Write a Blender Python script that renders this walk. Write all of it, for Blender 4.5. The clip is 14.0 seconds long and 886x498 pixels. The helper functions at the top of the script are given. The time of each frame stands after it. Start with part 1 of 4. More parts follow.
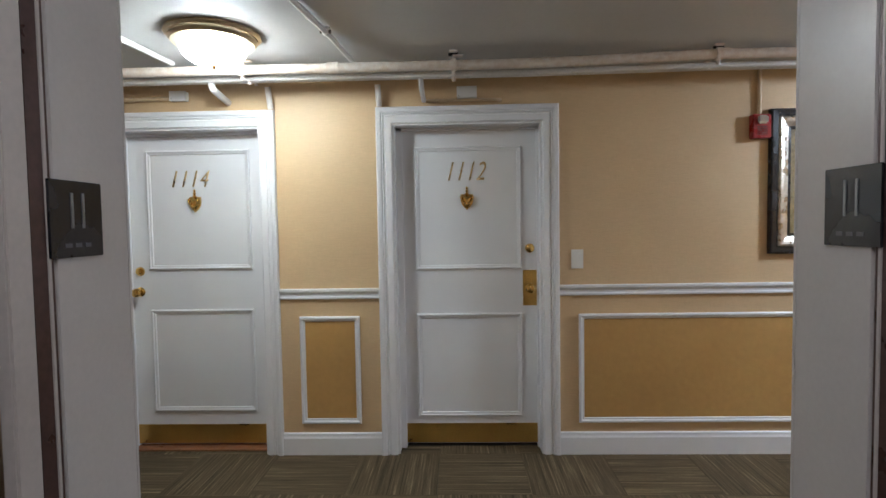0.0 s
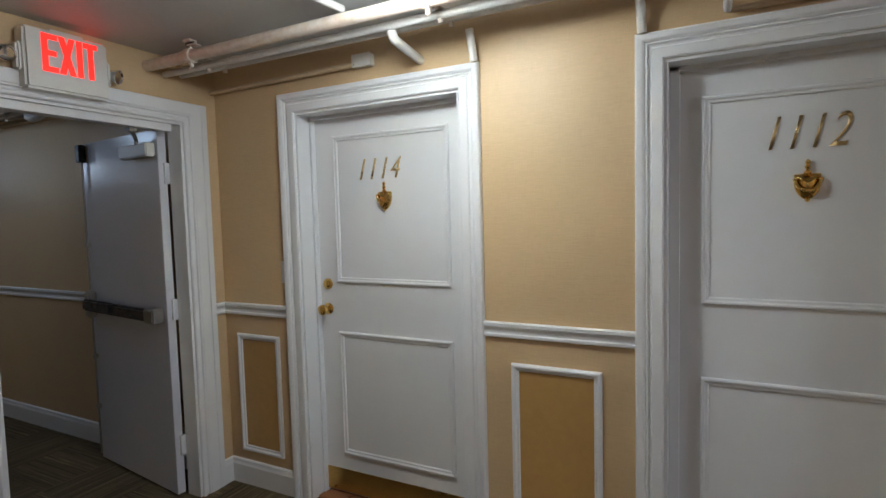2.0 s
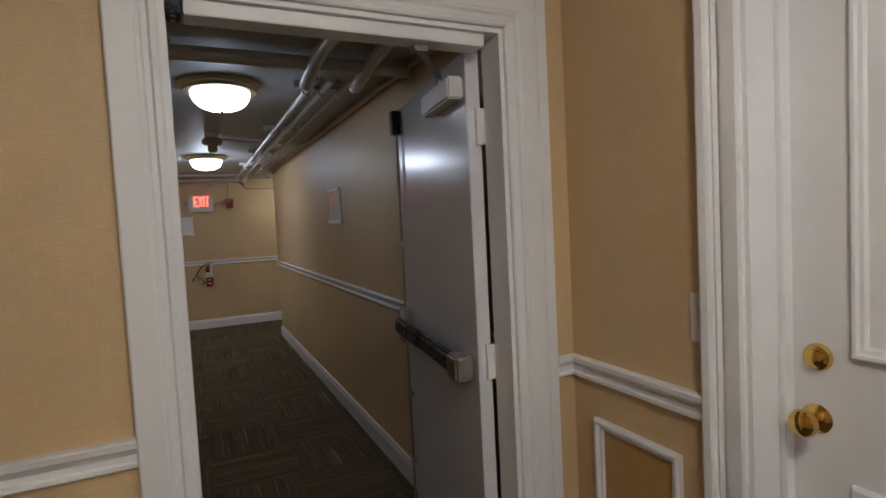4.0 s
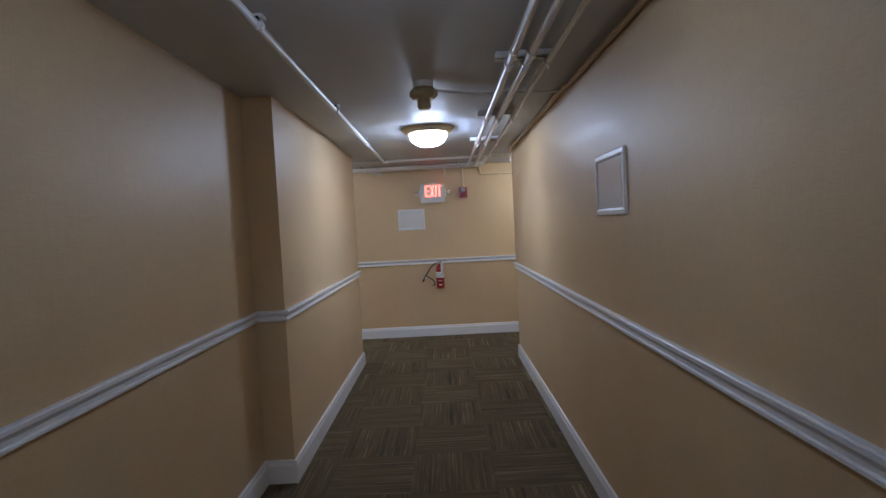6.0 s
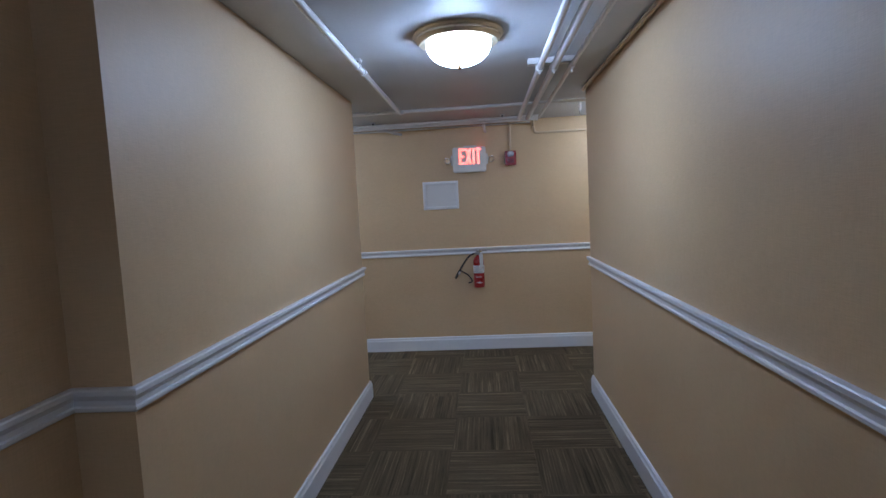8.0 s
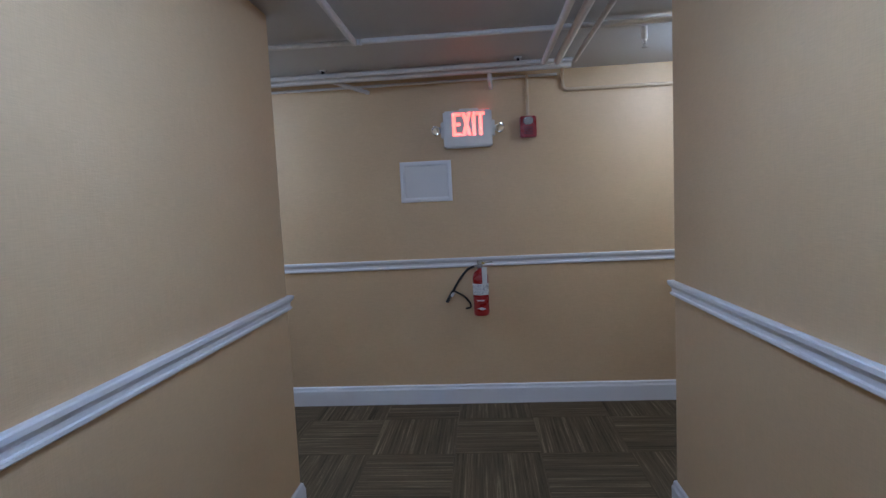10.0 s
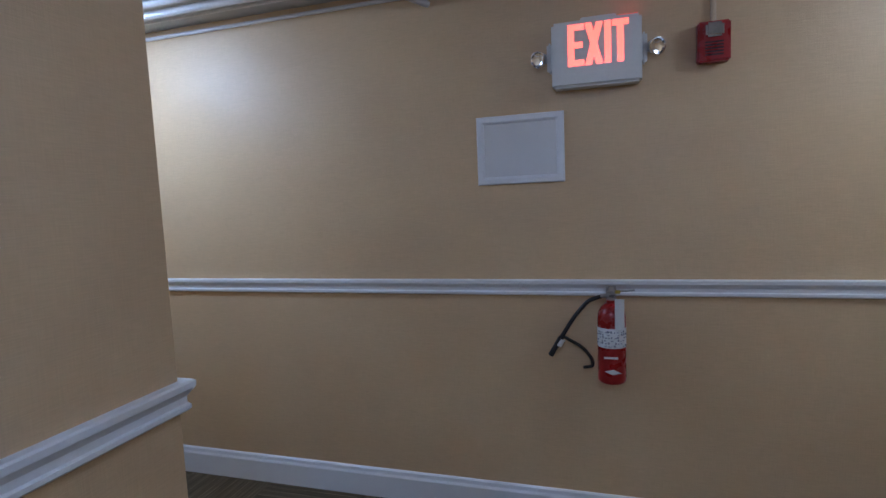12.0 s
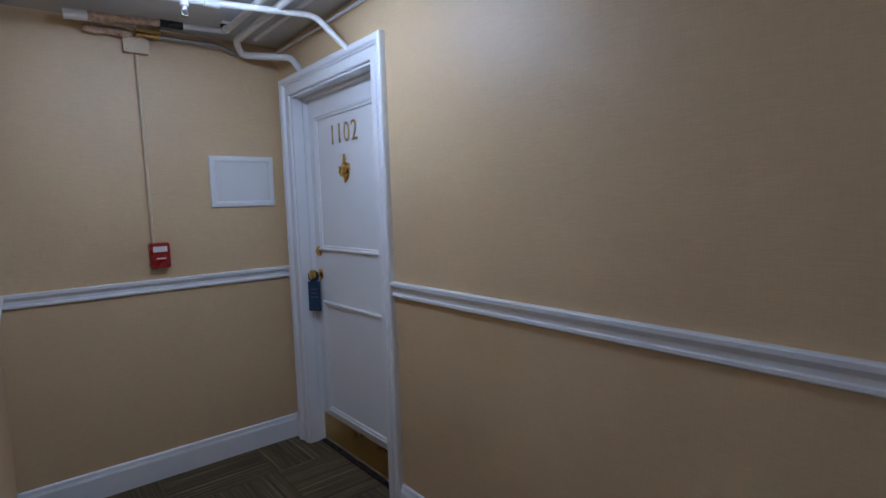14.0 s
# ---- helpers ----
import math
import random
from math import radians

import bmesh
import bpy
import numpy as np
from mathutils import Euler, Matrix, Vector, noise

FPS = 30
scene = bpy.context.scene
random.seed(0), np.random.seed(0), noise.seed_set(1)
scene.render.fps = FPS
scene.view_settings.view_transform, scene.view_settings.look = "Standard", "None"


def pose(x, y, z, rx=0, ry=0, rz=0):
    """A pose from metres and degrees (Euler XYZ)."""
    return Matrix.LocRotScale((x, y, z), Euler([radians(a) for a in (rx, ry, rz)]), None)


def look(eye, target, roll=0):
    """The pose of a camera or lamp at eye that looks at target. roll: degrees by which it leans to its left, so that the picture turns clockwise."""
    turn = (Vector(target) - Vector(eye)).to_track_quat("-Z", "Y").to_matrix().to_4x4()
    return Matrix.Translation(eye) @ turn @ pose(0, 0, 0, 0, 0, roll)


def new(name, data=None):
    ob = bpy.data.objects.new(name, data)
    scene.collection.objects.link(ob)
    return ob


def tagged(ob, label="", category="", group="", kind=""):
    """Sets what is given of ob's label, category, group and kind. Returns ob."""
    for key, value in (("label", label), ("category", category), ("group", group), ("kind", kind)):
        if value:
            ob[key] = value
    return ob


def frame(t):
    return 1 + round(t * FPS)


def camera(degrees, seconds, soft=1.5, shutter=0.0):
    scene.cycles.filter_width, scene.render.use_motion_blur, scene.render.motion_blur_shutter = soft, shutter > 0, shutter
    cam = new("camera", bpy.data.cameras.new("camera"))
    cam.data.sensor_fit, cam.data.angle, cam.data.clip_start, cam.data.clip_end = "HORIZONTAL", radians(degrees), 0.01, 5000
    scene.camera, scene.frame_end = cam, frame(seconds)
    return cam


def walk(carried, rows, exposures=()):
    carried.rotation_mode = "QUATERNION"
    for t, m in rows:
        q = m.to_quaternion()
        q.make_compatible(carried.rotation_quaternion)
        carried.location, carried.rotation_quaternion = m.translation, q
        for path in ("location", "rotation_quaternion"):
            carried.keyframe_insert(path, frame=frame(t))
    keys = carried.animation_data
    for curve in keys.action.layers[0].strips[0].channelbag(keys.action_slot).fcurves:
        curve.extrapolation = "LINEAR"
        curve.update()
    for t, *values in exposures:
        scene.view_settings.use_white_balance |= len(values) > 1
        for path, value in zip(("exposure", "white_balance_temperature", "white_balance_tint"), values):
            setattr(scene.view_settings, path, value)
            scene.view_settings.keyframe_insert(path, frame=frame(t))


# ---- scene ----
cam = camera(80.1, 14.0)
PATH = [
    (0, (-0.064, -0.009, 1.424), (-0.125, 1.988, 1.332), -0.9),
    (0.5, (-0.093, 0.339, 1.5), (-0.264, 2.328, 1.376), -0.9),
    (1, (-0.154, 0.602, 1.49), (-0.477, 2.571, 1.367), -0.9),
    (1.5, (-0.216, 0.866, 1.497), (-0.822, 2.768, 1.373), -1.2),
    (2, (-0.304, 1.118, 1.504), (-1.212, 2.895, 1.374), -1.5),
    (2.5, (-0.506, 1.396, 1.505), (-1.684, 3.006, 1.377), -1.9),
    (3, (-0.765, 1.674, 1.491), (-2.199, 3.063, 1.37), -2.2),
    (3.5, (-1.066, 1.972, 1.492), (-2.723, 3.087, 1.382), -2.4),
    (4, (-1.464, 2.152, 1.48), (-3.27, 3.004, 1.371), -2.9),
    (4.2, (-1.64, 2.214, 1.506), (-3.491, 2.962, 1.398), -3.0),
    (5.25, (-2.57, 2.41, 1.490), (-4.55, 2.63, 1.391), -3.0),
    (6.5, (-3.698, 2.427, 1.479), (-5.693, 2.328, 1.382), -2.9),
    (7, (-4.124, 2.441, 1.474), (-6.115, 2.292, 1.351), -2.8),
    (7.5, (-4.571, 2.418, 1.486), (-6.559, 2.255, 1.343), -3.0),
    (8, (-5.027, 2.415, 1.469), (-7.014, 2.253, 1.308), -3.0),
    (8.5, (-5.466, 2.401, 1.456), (-7.453, 2.245, 1.291), -2.9),
    (11, (-7.438, 2.364, 1.397), (-9.423, 2.194, 1.223), -2.5),
    (11.5, (-7.813, 2.355, 1.392), (-9.777, 2.025, 1.217), -2.5),
    (12, (-8.144, 2.316, 1.386), (-10.047, 1.728, 1.201), -2.5),
    (12.5, (-8.423, 2.218, 1.375), (-10.226, 1.368, 1.214), -1.8),
    (13, (-8.683, 2.151, 1.377), (-10.331, 1.031, 1.208), -1.9),
    (13.5, (-8.895, 2.048, 1.378), (-10.36, 0.697, 1.209), -1.9),
    (14, (-9.084, 1.841, 1.37), (-10.34, 0.294, 1.195), -2.0),
]
EXPOSURES = [(0, 0.56, 5600, 11), (0.5, 0.42, 5500, 11), (1.5, 0.32, 5550, 10), (2.5, 0.18, 5950, 12), (3.2, 0.14, 6200, 14), (4.2, 0.26, 6550, 18), (6.5, 1.03, 5500, 18.5), (7.5, 0.86, 5330, 18), (8.5, 0.74, 4960, 17.5), (11.0, 0.60, 5000, 18.5), (11.6, 0.60, 5040, 19), (12.2, 0.40, 4880, 19), (12.8, 0.26, 4840, 18.5), (14.0, -0.03, 5280, 20)]
walk(cam, [(t, look(eye, target, roll)) for t, eye, target, roll in PATH], EXPOSURES)

# ---- light ----
scene.world = bpy.data.worlds.new("world")
scene.world.use_nodes = True
scene.world.node_tree.nodes["Background"].inputs[0].default_value = (0.5, 0.5, 0.5, 1)
scene.world.node_tree.nodes["Background"].inputs[1].default_value = 0.02
LAMPS = [  # ceiling lamps: x, y, ceiling height, colour, strength of the glass, power of the bulb
    (-1.21, 2.49, 2.34, (0.98, 1.0, 0.93), 44, 4),
    (3.10, 2.40, 2.34, (0.88, 0.94, 1.0), 112, 28),
    (-4.60, 2.34, 2.28, (0.70, 0.84, 1.0), 4.8, 2.2),
    (-7.60, 2.33, 2.28, (0.72, 0.85, 1.0), 21, 9.5),
    (-9.67, 0.06, 2.28, (0.72, 0.86, 1.0), 27, 12),
    (-9.60, 3.76, 2.28, (0.90, 0.97, 0.97), 14, 6.3),
]


# ---- materials ----
def material(name, colour, rough=0.5, metal=0.0, vary=0.06, scale=6.0, fine=90.0, bump=0.1, dist=0.002, spec=0.5, stain_or_shade=None):
    """A surface with slow and fine variation of its colour, and a fine relief."""
    m = bpy.data.materials.new(name)
    m.use_nodes = True
    n, k = m.node_tree.nodes, m.node_tree.links
    p = n["Principled BSDF"]
    p.inputs["Metallic"].default_value = metal
    p.inputs["Specular IOR Level"].default_value = spec
    c = n.new("ShaderNodeTexCoord")
    a = n.new("ShaderNodeTexNoise")
    a.inputs["Scale"].default_value, a.inputs["Detail"].default_value = scale, 4
    b = n.new("ShaderNodeTexNoise")
    b.inputs["Scale"].default_value, b.inputs["Detail"].default_value = fine, 3
    for t in (a, b):
        k.new(c.outputs["Object"], t.inputs["Vector"])
    s = n.new("ShaderNodeMath")
    s.operation = "ADD"
    k.new(a.outputs["Fac"], s.inputs[0])
    k.new(b.outputs["Fac"], s.inputs[1])
    r = n.new("ShaderNodeMapRange")
    r.inputs[1].default_value, r.inputs[2].default_value = 0.6, 1.4
    k.new(s.outputs[0], r.inputs[0])
    mix = n.new("ShaderNodeMix")
    mix.data_type = "RGBA"
    dark = stain_or_shade or [v * (1 - 2 * vary) for v in colour]
    mix.inputs[6].default_value = (*dark, 1)
    mix.inputs[7].default_value = (*[min(1, v * (1 + vary)) for v in colour], 1)
    k.new(r.outputs[0], mix.inputs[0])
    k.new(mix.outputs[2], p.inputs["Base Color"])
    q = n.new("ShaderNodeMapRange")
    q.inputs[1].default_value, q.inputs[2].default_value = 0.3, 0.7
    q.inputs[3].default_value, q.inputs[4].default_value = rough * (1 - vary * 2.5), min(1, rough * (1 + vary * 2.5))
    k.new(a.outputs["Fac"], q.inputs[0])
    k.new(q.outputs[0], p.inputs["Roughness"])
    if bump:
        u = n.new("ShaderNodeBump")
        u.inputs["Strength"].default_value, u.inputs["Distance"].default_value = bump, dist
        k.new(s.outputs[0], u.inputs["Height"])
        k.new(u.outputs[0], p.inputs["Normal"])
    return m


def wallcovering(name, colour, thread=0.10, rough=0.43):
    """Woven vinyl wallcovering: fine threads both ways, slow unevenness of the plaster under it."""
    m = bpy.data.materials.new(name)
    m.use_nodes = True
    n, k = m.node_tree.nodes, m.node_tree.links
    p = n["Principled BSDF"]
    p.inputs["Specular IOR Level"].default_value = 0.5
    c = n.new("ShaderNodeTexCoord")
    outs = []
    for sc in ((26, 26, 420), (300, 300, 18), (1.3, 1.3, 1.3), (24, 24, 20)):
        mp = n.new("ShaderNodeMapping")
        mp.inputs["Scale"].default_value = sc
        k.new(c.outputs["Object"], mp.inputs["Vector"])
        t = n.new("ShaderNodeTexNoise")
        t.inputs["Scale"].default_value, t.inputs["Detail"].default_value = 1, 3
        k.new(mp.outputs[0], t.inputs["Vector"])
        outs.append(t.outputs["Fac"])

    def add(x, y, wx=1.0, wy=1.0):
        q = []
        for o, w in ((x, wx), (y, wy)):
            f = n.new("ShaderNodeMath")
            f.operation = "MULTIPLY"
            f.inputs[1].default_value = w
            k.new(o, f.inputs[0])
            q.append(f.outputs[0])
        f = n.new("ShaderNodeMath")
        f.operation = "ADD"
        k.new(q[0], f.inputs[0])
        k.new(q[1], f.inputs[1])
        return f.outputs[0]
    threads = add(outs[0], outs[1], 0.6, 0.4)
    tone = add(threads, outs[2], 0.65, 0.35)
    r = n.new("ShaderNodeMapRange")
    r.inputs[1].default_value, r.inputs[2].default_value = 0.3, 0.7
    k.new(tone, r.inputs[0])
    mix = n.new("ShaderNodeMix")
    mix.data_type = "RGBA"
    mix.inputs[6].default_value = (*[v * (1 - thread) for v in colour], 1)
    mix.inputs[7].default_value = (*[v * (1 + thread) for v in colour], 1)
    k.new(r.outputs[0], mix.inputs[0])
    k.new(mix.outputs[2], p.inputs["Base Color"])
    p.inputs["Roughness"].default_value = rough
    relief = add(threads, outs[3], 0.5, 0.8)
    u = n.new("ShaderNodeBump")
    u.inputs["Strength"].default_value, u.inputs["Distance"].default_value = 0.35, 0.004
    k.new(relief, u.inputs["Height"])
    k.new(u.outputs[0], p.inputs["Normal"])
    return m


def carpet_material():
    """Striped loop pile: streaks along the tile's own length, each tile with its own offset."""
    m = bpy.data.materials.new("striped_carpet")
    m.use_nodes = True
    n, k = m.node_tree.nodes, m.node_tree.links
    p = n["Principled BSDF"]
    p.inputs["Roughness"].default_value = 0.95
    p.inputs["Specular IOR Level"].default_value = 0.15
    c, o = n.new("ShaderNodeTexCoord"), n.new("ShaderNodeObjectInfo")
    off = n.new("ShaderNodeMath")
    off.operation = "MULTIPLY"
    off.inputs[1].default_value = 37.0
    k.new(o.outputs["Random"], off.inputs[0])
    outs = []
    for sc in ((0.8, 75, 1), (5, 190, 1), (60, 260, 1), (2.2, 16, 1)):
        mp = n.new("ShaderNodeMapping")
        mp.inputs["Scale"].default_value = sc
        k.new(c.outputs["Object"], mp.inputs["Vector"])
        k.new(off.outputs[0], mp.inputs["Location"])
        t = n.new("ShaderNodeTexNoise")
        t.inputs["Scale"].default_value, t.inputs["Detail"].default_value = 1, 2
        k.new(mp.outputs[0], t.inputs["Vector"])
        outs.append(t.outputs["Fac"])
    mixes = []
    for i, f in ((0, 0.42), (1, 0.28), (2, 0.12), (3, 0.18)):
        w = n.new("ShaderNodeMath")
        w.operation = "MULTIPLY"
        w.inputs[1].default_value = f
        k.new(outs[i], w.inputs[0])
        mixes.append(w.outputs[0])
    total = mixes[0]
    for e in mixes[1:]:
        w = n.new("ShaderNodeMath")
        w.operation = "ADD"
        k.new(total, w.inputs[0])
        k.new(e, w.inputs[1])
        total = w.outputs[0]
    ramp = n.new("ShaderNodeValToRGB")
    el = ramp.color_ramp.elements
    el[0].position, el[0].color = 0.33, (0.040, 0.030, 0.017, 1)
    el[1].position, el[1].color = 0.70, (0.30, 0.225, 0.125, 1)
    for pos, col in ((0.46, (0.088, 0.065, 0.036, 1)), (0.54, (0.122, 0.090, 0.050, 1)), (0.59, (0.17, 0.127, 0.070, 1))):
        e = el.new(pos)
        e.color = col
    k.new(total, ramp.inputs[0])
    k.new(ramp.outputs[0], p.inputs["Base Color"])
    u = n.new("ShaderNodeBump")
    u.inputs["Strength"].default_value, u.inputs["Distance"].default_value = 0.5, 0.003
    k.new(total, u.inputs["Height"])
    k.new(u.outputs[0], p.inputs["Normal"])
    return m


def glowing(name, colour, strength):
    m = bpy.data.materials.new(name)
    m.use_nodes = True
    p = m.node_tree.nodes["Principled BSDF"]
    p.inputs["Base Color"].default_value = (*[0.8 * v for v in colour], 1)
    p.inputs["Roughness"].default_value = 0.25
    p.inputs["Emission Color"].default_value = (*colour, 1)
    p.inputs["Emission Strength"].default_value = strength
    return m


def translucent(name, colour, strength):
    """Glowing glass that lets half of the light behind it through."""
    m = glowing(name, colour, strength)
    n, k = m.node_tree.nodes, m.node_tree.links
    mix, clear = n.new("ShaderNodeMixShader"), n.new("ShaderNodeBsdfTransparent")
    k.new(n["Principled BSDF"].outputs[0], mix.inputs[1])
    k.new(clear.outputs[0], mix.inputs[2])
    mix.inputs[0].default_value = 0.5
    k.new(mix.outputs[0], n["Material Output"].inputs["Surface"])
    return m


WALL = wallcovering("wallcovering", (0.597, 0.428, 0.241), 0.12, 0.48)
FIELD = wallcovering("gold_wallcovering", (0.48, 0.285, 0.092))
CEILING = material("ceiling_paint", (0.54, 0.535, 0.52), 0.58, vary=0.03, scale=2.0, fine=60, bump=0.12)
TRIM = material("white_trim_paint", (0.76, 0.76, 0.77), 0.38, vary=0.015, scale=4, fine=140, bump=0.0)
DOOR = material("white_door_paint", (0.74, 0.74, 0.75), 0.36, vary=0.015, scale=3, fine=140, bump=0.0)
PIPE = material("painted_pipe", (0.74, 0.72, 0.69), 0.35, vary=0.06, scale=9, fine=80, bump=0.12)
PIPE_TAN = material("tan_painted_conduit", (0.60, 0.46, 0.29), 0.45, vary=0.06, scale=9, fine=80)
PIPE_RUST = material("rusty_painted_pipe", (0.58, 0.40, 0.27), 0.55, vary=0.25, scale=16, fine=70, stain_or_shade=(0.16, 0.085, 0.045))
# the main's brown tone mixes real stains with shading put into the colour
PIPE_MAIN = material("worn_shaded_main", (0.74, 0.71, 0.66), 0.35, vary=0.06, scale=1.6, fine=30, bump=0.12, stain_or_shade=(0.60, 0.46, 0.35))
BRASS = material("polished_brass", (0.78, 0.52, 0.16), 0.13, 1.0, vary=0.10, scale=14, fine=60, bump=0.0)
NUMERAL = material("satin_brass_numerals", (0.60, 0.43, 0.21), 0.36, 1.0, vary=0.15, scale=30, fine=90)
RIM = material("pale_brass", (0.74, 0.63, 0.42), 0.36, 0.85, vary=0.06, scale=14, fine=90, bump=0.0)
PANEL = material("glossy_white_panel_paint", (0.72, 0.71, 0.70), 0.2, vary=0.01, scale=6, fine=120, bump=0.0)
KICK = material("brushed_brass", (0.62, 0.41, 0.12), 0.37, 1.0, vary=0.14, scale=5, fine=150, bump=0.08)
FIRE_PAINT = material("grey_fire_door_paint", (0.66, 0.655, 0.70), 0.24, vary=0.03, scale=1.5, fine=60, bump=0.0)
DARK = material("dark_metal", (0.035, 0.033, 0.035), 0.4, 0.6, vary=0.2, scale=20, fine=90)
STEEL = material("dull_steel", (0.42, 0.40, 0.37), 0.4, 1.0, vary=0.12, scale=20, fine=90)
CHROME = material("chrome", (0.75, 0.75, 0.77), 0.12, 1.0, vary=0.05, scale=20, fine=90)
BLACK = material("black_lacquer", (0.012, 0.012, 0.014), 0.25, vary=0.2, scale=10, fine=80)
RUBBER = material("black_rubber", (0.018, 0.018, 0.018), 0.6, vary=0.2, scale=30, fine=150)
SILVER = material("silver_leaf", (0.66, 0.62, 0.55), 0.33, 1.0, vary=0.18, scale=25, fine=120, bump=0.2)
RED = material("red_enamel", (0.31, 0.013, 0.012), 0.3, vary=0.12, scale=15, fine=100)
PLASTIC = material("white_plastic", (0.74, 0.73, 0.69), 0.45, vary=0.03, scale=10, fine=90)
BEIGE = material("aged_beige_plastic", (0.42, 0.33, 0.17), 0.5, vary=0.08, scale=20, fine=90)
LABEL = material("white_label", (0.72, 0.72, 0.70), 0.5, vary=0.05, scale=30, fine=120)
GREY = material("brushed_grey_numerals", (0.20, 0.20, 0.20), 0.4, 0.5, vary=0.1, scale=30, fine=120)
INK = material("grey_ink", (0.10, 0.10, 0.11), 0.6, vary=0.1, scale=30, fine=120)
BLUE = material("dark_blue_card", (0.012, 0.045, 0.10), 0.5, vary=0.15, scale=20, fine=120)
MARK = material("faded_print", (0.30, 0.31, 0.35), 0.6, vary=0.2, scale=60, fine=150)
ALU = material("bright_aluminium", (0.78, 0.78, 0.78), 0.35, 1.0, vary=0.06, scale=20, fine=120)
YELLOW = material("yellow_seal", (0.45, 0.33, 0.03), 0.5, vary=0.1, scale=30, fine=120)
WOOD = material("stained_oak_threshold", (0.26, 0.11, 0.05), 0.45, vary=0.2, scale=14, fine=120)
ART = material("olive_gold_print", (0.27, 0.20, 0.085), 0.5, vary=0.25, scale=18, fine=60)
CAB = material("elevator_cab_panel", (0.46, 0.41, 0.37), 0.45, vary=0.05, scale=4, fine=90)
JAMB = material("elevator_jamb_paint", (0.50, 0.465, 0.435), 0.30, vary=0.03, scale=3, fine=120, bump=0.0)
MAROON = material("bronze_door_edge", (0.075, 0.038, 0.03), 0.4, 0.3, vary=0.2, scale=12, fine=90)
UNDERLAY = material("carpet_underlay", (0.05, 0.04, 0.03), 0.9, vary=0.1)
CARPET = carpet_material()
LENS = glowing("dim_red_lens", (1.0, 0.05, 0.03), 1.0)
EXIT_RED = glowing("lit_red_letters", (1.0, 0.016, 0.008), 1.8)
EXIT_BRIGHT = glowing("bright_red_letters", (1.0, 0.10, 0.05), 2.2)


# ---- mesh helpers ----
def part(name, bm, mat, parent=None, label="", smooth=False):
    """Links a bmesh as one mesh object, under a thing or a part if one is given."""
    me = bpy.data.meshes.new(name)
    bmesh.ops.recalc_face_normals(bm, faces=bm.faces)
    bm.to_mesh(me)
    bm.free()
    if smooth:
        me.shade_smooth()
        me.set_sharp_from_angle(angle=radians(40))
    me.materials.append(mat)
    ob = new(name, me)
    if parent:
        ob.parent = parent
    if label:
        ob["label"] = label
    return ob


def box(bm, x0, x1, y0, y1, z0, z1, bevel=0.0):
    r = bmesh.ops.create_cube(bm, size=1.0)["verts"]
    for v in r:
        v.co = Vector(((x0 + x1) / 2 + v.co.x * (x1 - x0), (y0 + y1) / 2 + v.co.y * (y1 - y0), (z0 + z1) / 2 + v.co.z * (z1 - z0)))
    if bevel:
        edges = list({e for v in r for e in v.link_edges})
        bmesh.ops.bevel(bm, geom=edges, offset=bevel, segments=2, affect="EDGES", clamp_overlap=True)
    return bm


def lathe(bm, profile, m=Matrix(), n=24):
    """Turns (radius, height) pairs round the local z axis."""
    rings = []
    for r, z in profile:
        if r < 1e-5:
            rings.append([bm.verts.new(m @ Vector((0, 0, z)))])
        else:
            rings.append([bm.verts.new(m @ Vector((r * math.cos(i * math.tau / n), r * math.sin(i * math.tau / n), z))) for i in range(n)])
    for a, b in zip(rings, rings[1:]):
        for i in range(n):
            j = (i + 1) % n
            f = [a[i % len(a)], a[j % len(a)], b[j % len(b)], b[i % len(b)]]
            f = list(dict.fromkeys(f))
            if len(f) > 2:
                bm.faces.new(f)
    for ring, end in ((rings[0], profile[0]), (rings[-1], profile[-1])):
        if len(ring) > 2:
            bm.faces.new(ring)
    return bm


def tube(bm, pts, r, n=12, bend=0.0):
    """A pipe of radius r along points; bend rounds its corners."""
    pts = [Vector(p) for p in pts]
    if bend:
        out = [pts[0]]
        for a, b, c in zip(pts, pts[1:], pts[2:]):
            u, v = (a - b), (c - b)
            d = min(bend, u.length * 0.45, v.length * 0.45)
            s, e = b + u.normalized() * d, b + v.normalized() * d
            for i in range(6):
                t = i / 5
                out.append(s.lerp(b, t).lerp(b.lerp(e, t), t))
        pts = out + [pts[-1]]
    rings, side = [], None
    for i, p in enumerate(pts):
        d = (pts[min(i + 1, len(pts) - 1)] - pts[max(i - 1, 0)]).normalized()
        if side is None:
            side = d.orthogonal().normalized()
        side = (side - d * side.dot(d)).normalized()
        up = d.cross(side)
        rings.append([bm.verts.new(p + r * (math.cos(k * math.tau / n) * side + math.sin(k * math.tau / n) * up)) for k in range(n)])
    for a, b in zip(rings, rings[1:]):
        for k in range(n):
            bm.faces.new((a[k], a[(k + 1) % n], b[(k + 1) % n], b[k]))
    bm.faces.new(rings[0])
    bm.faces.new(rings[-1])
    return bm


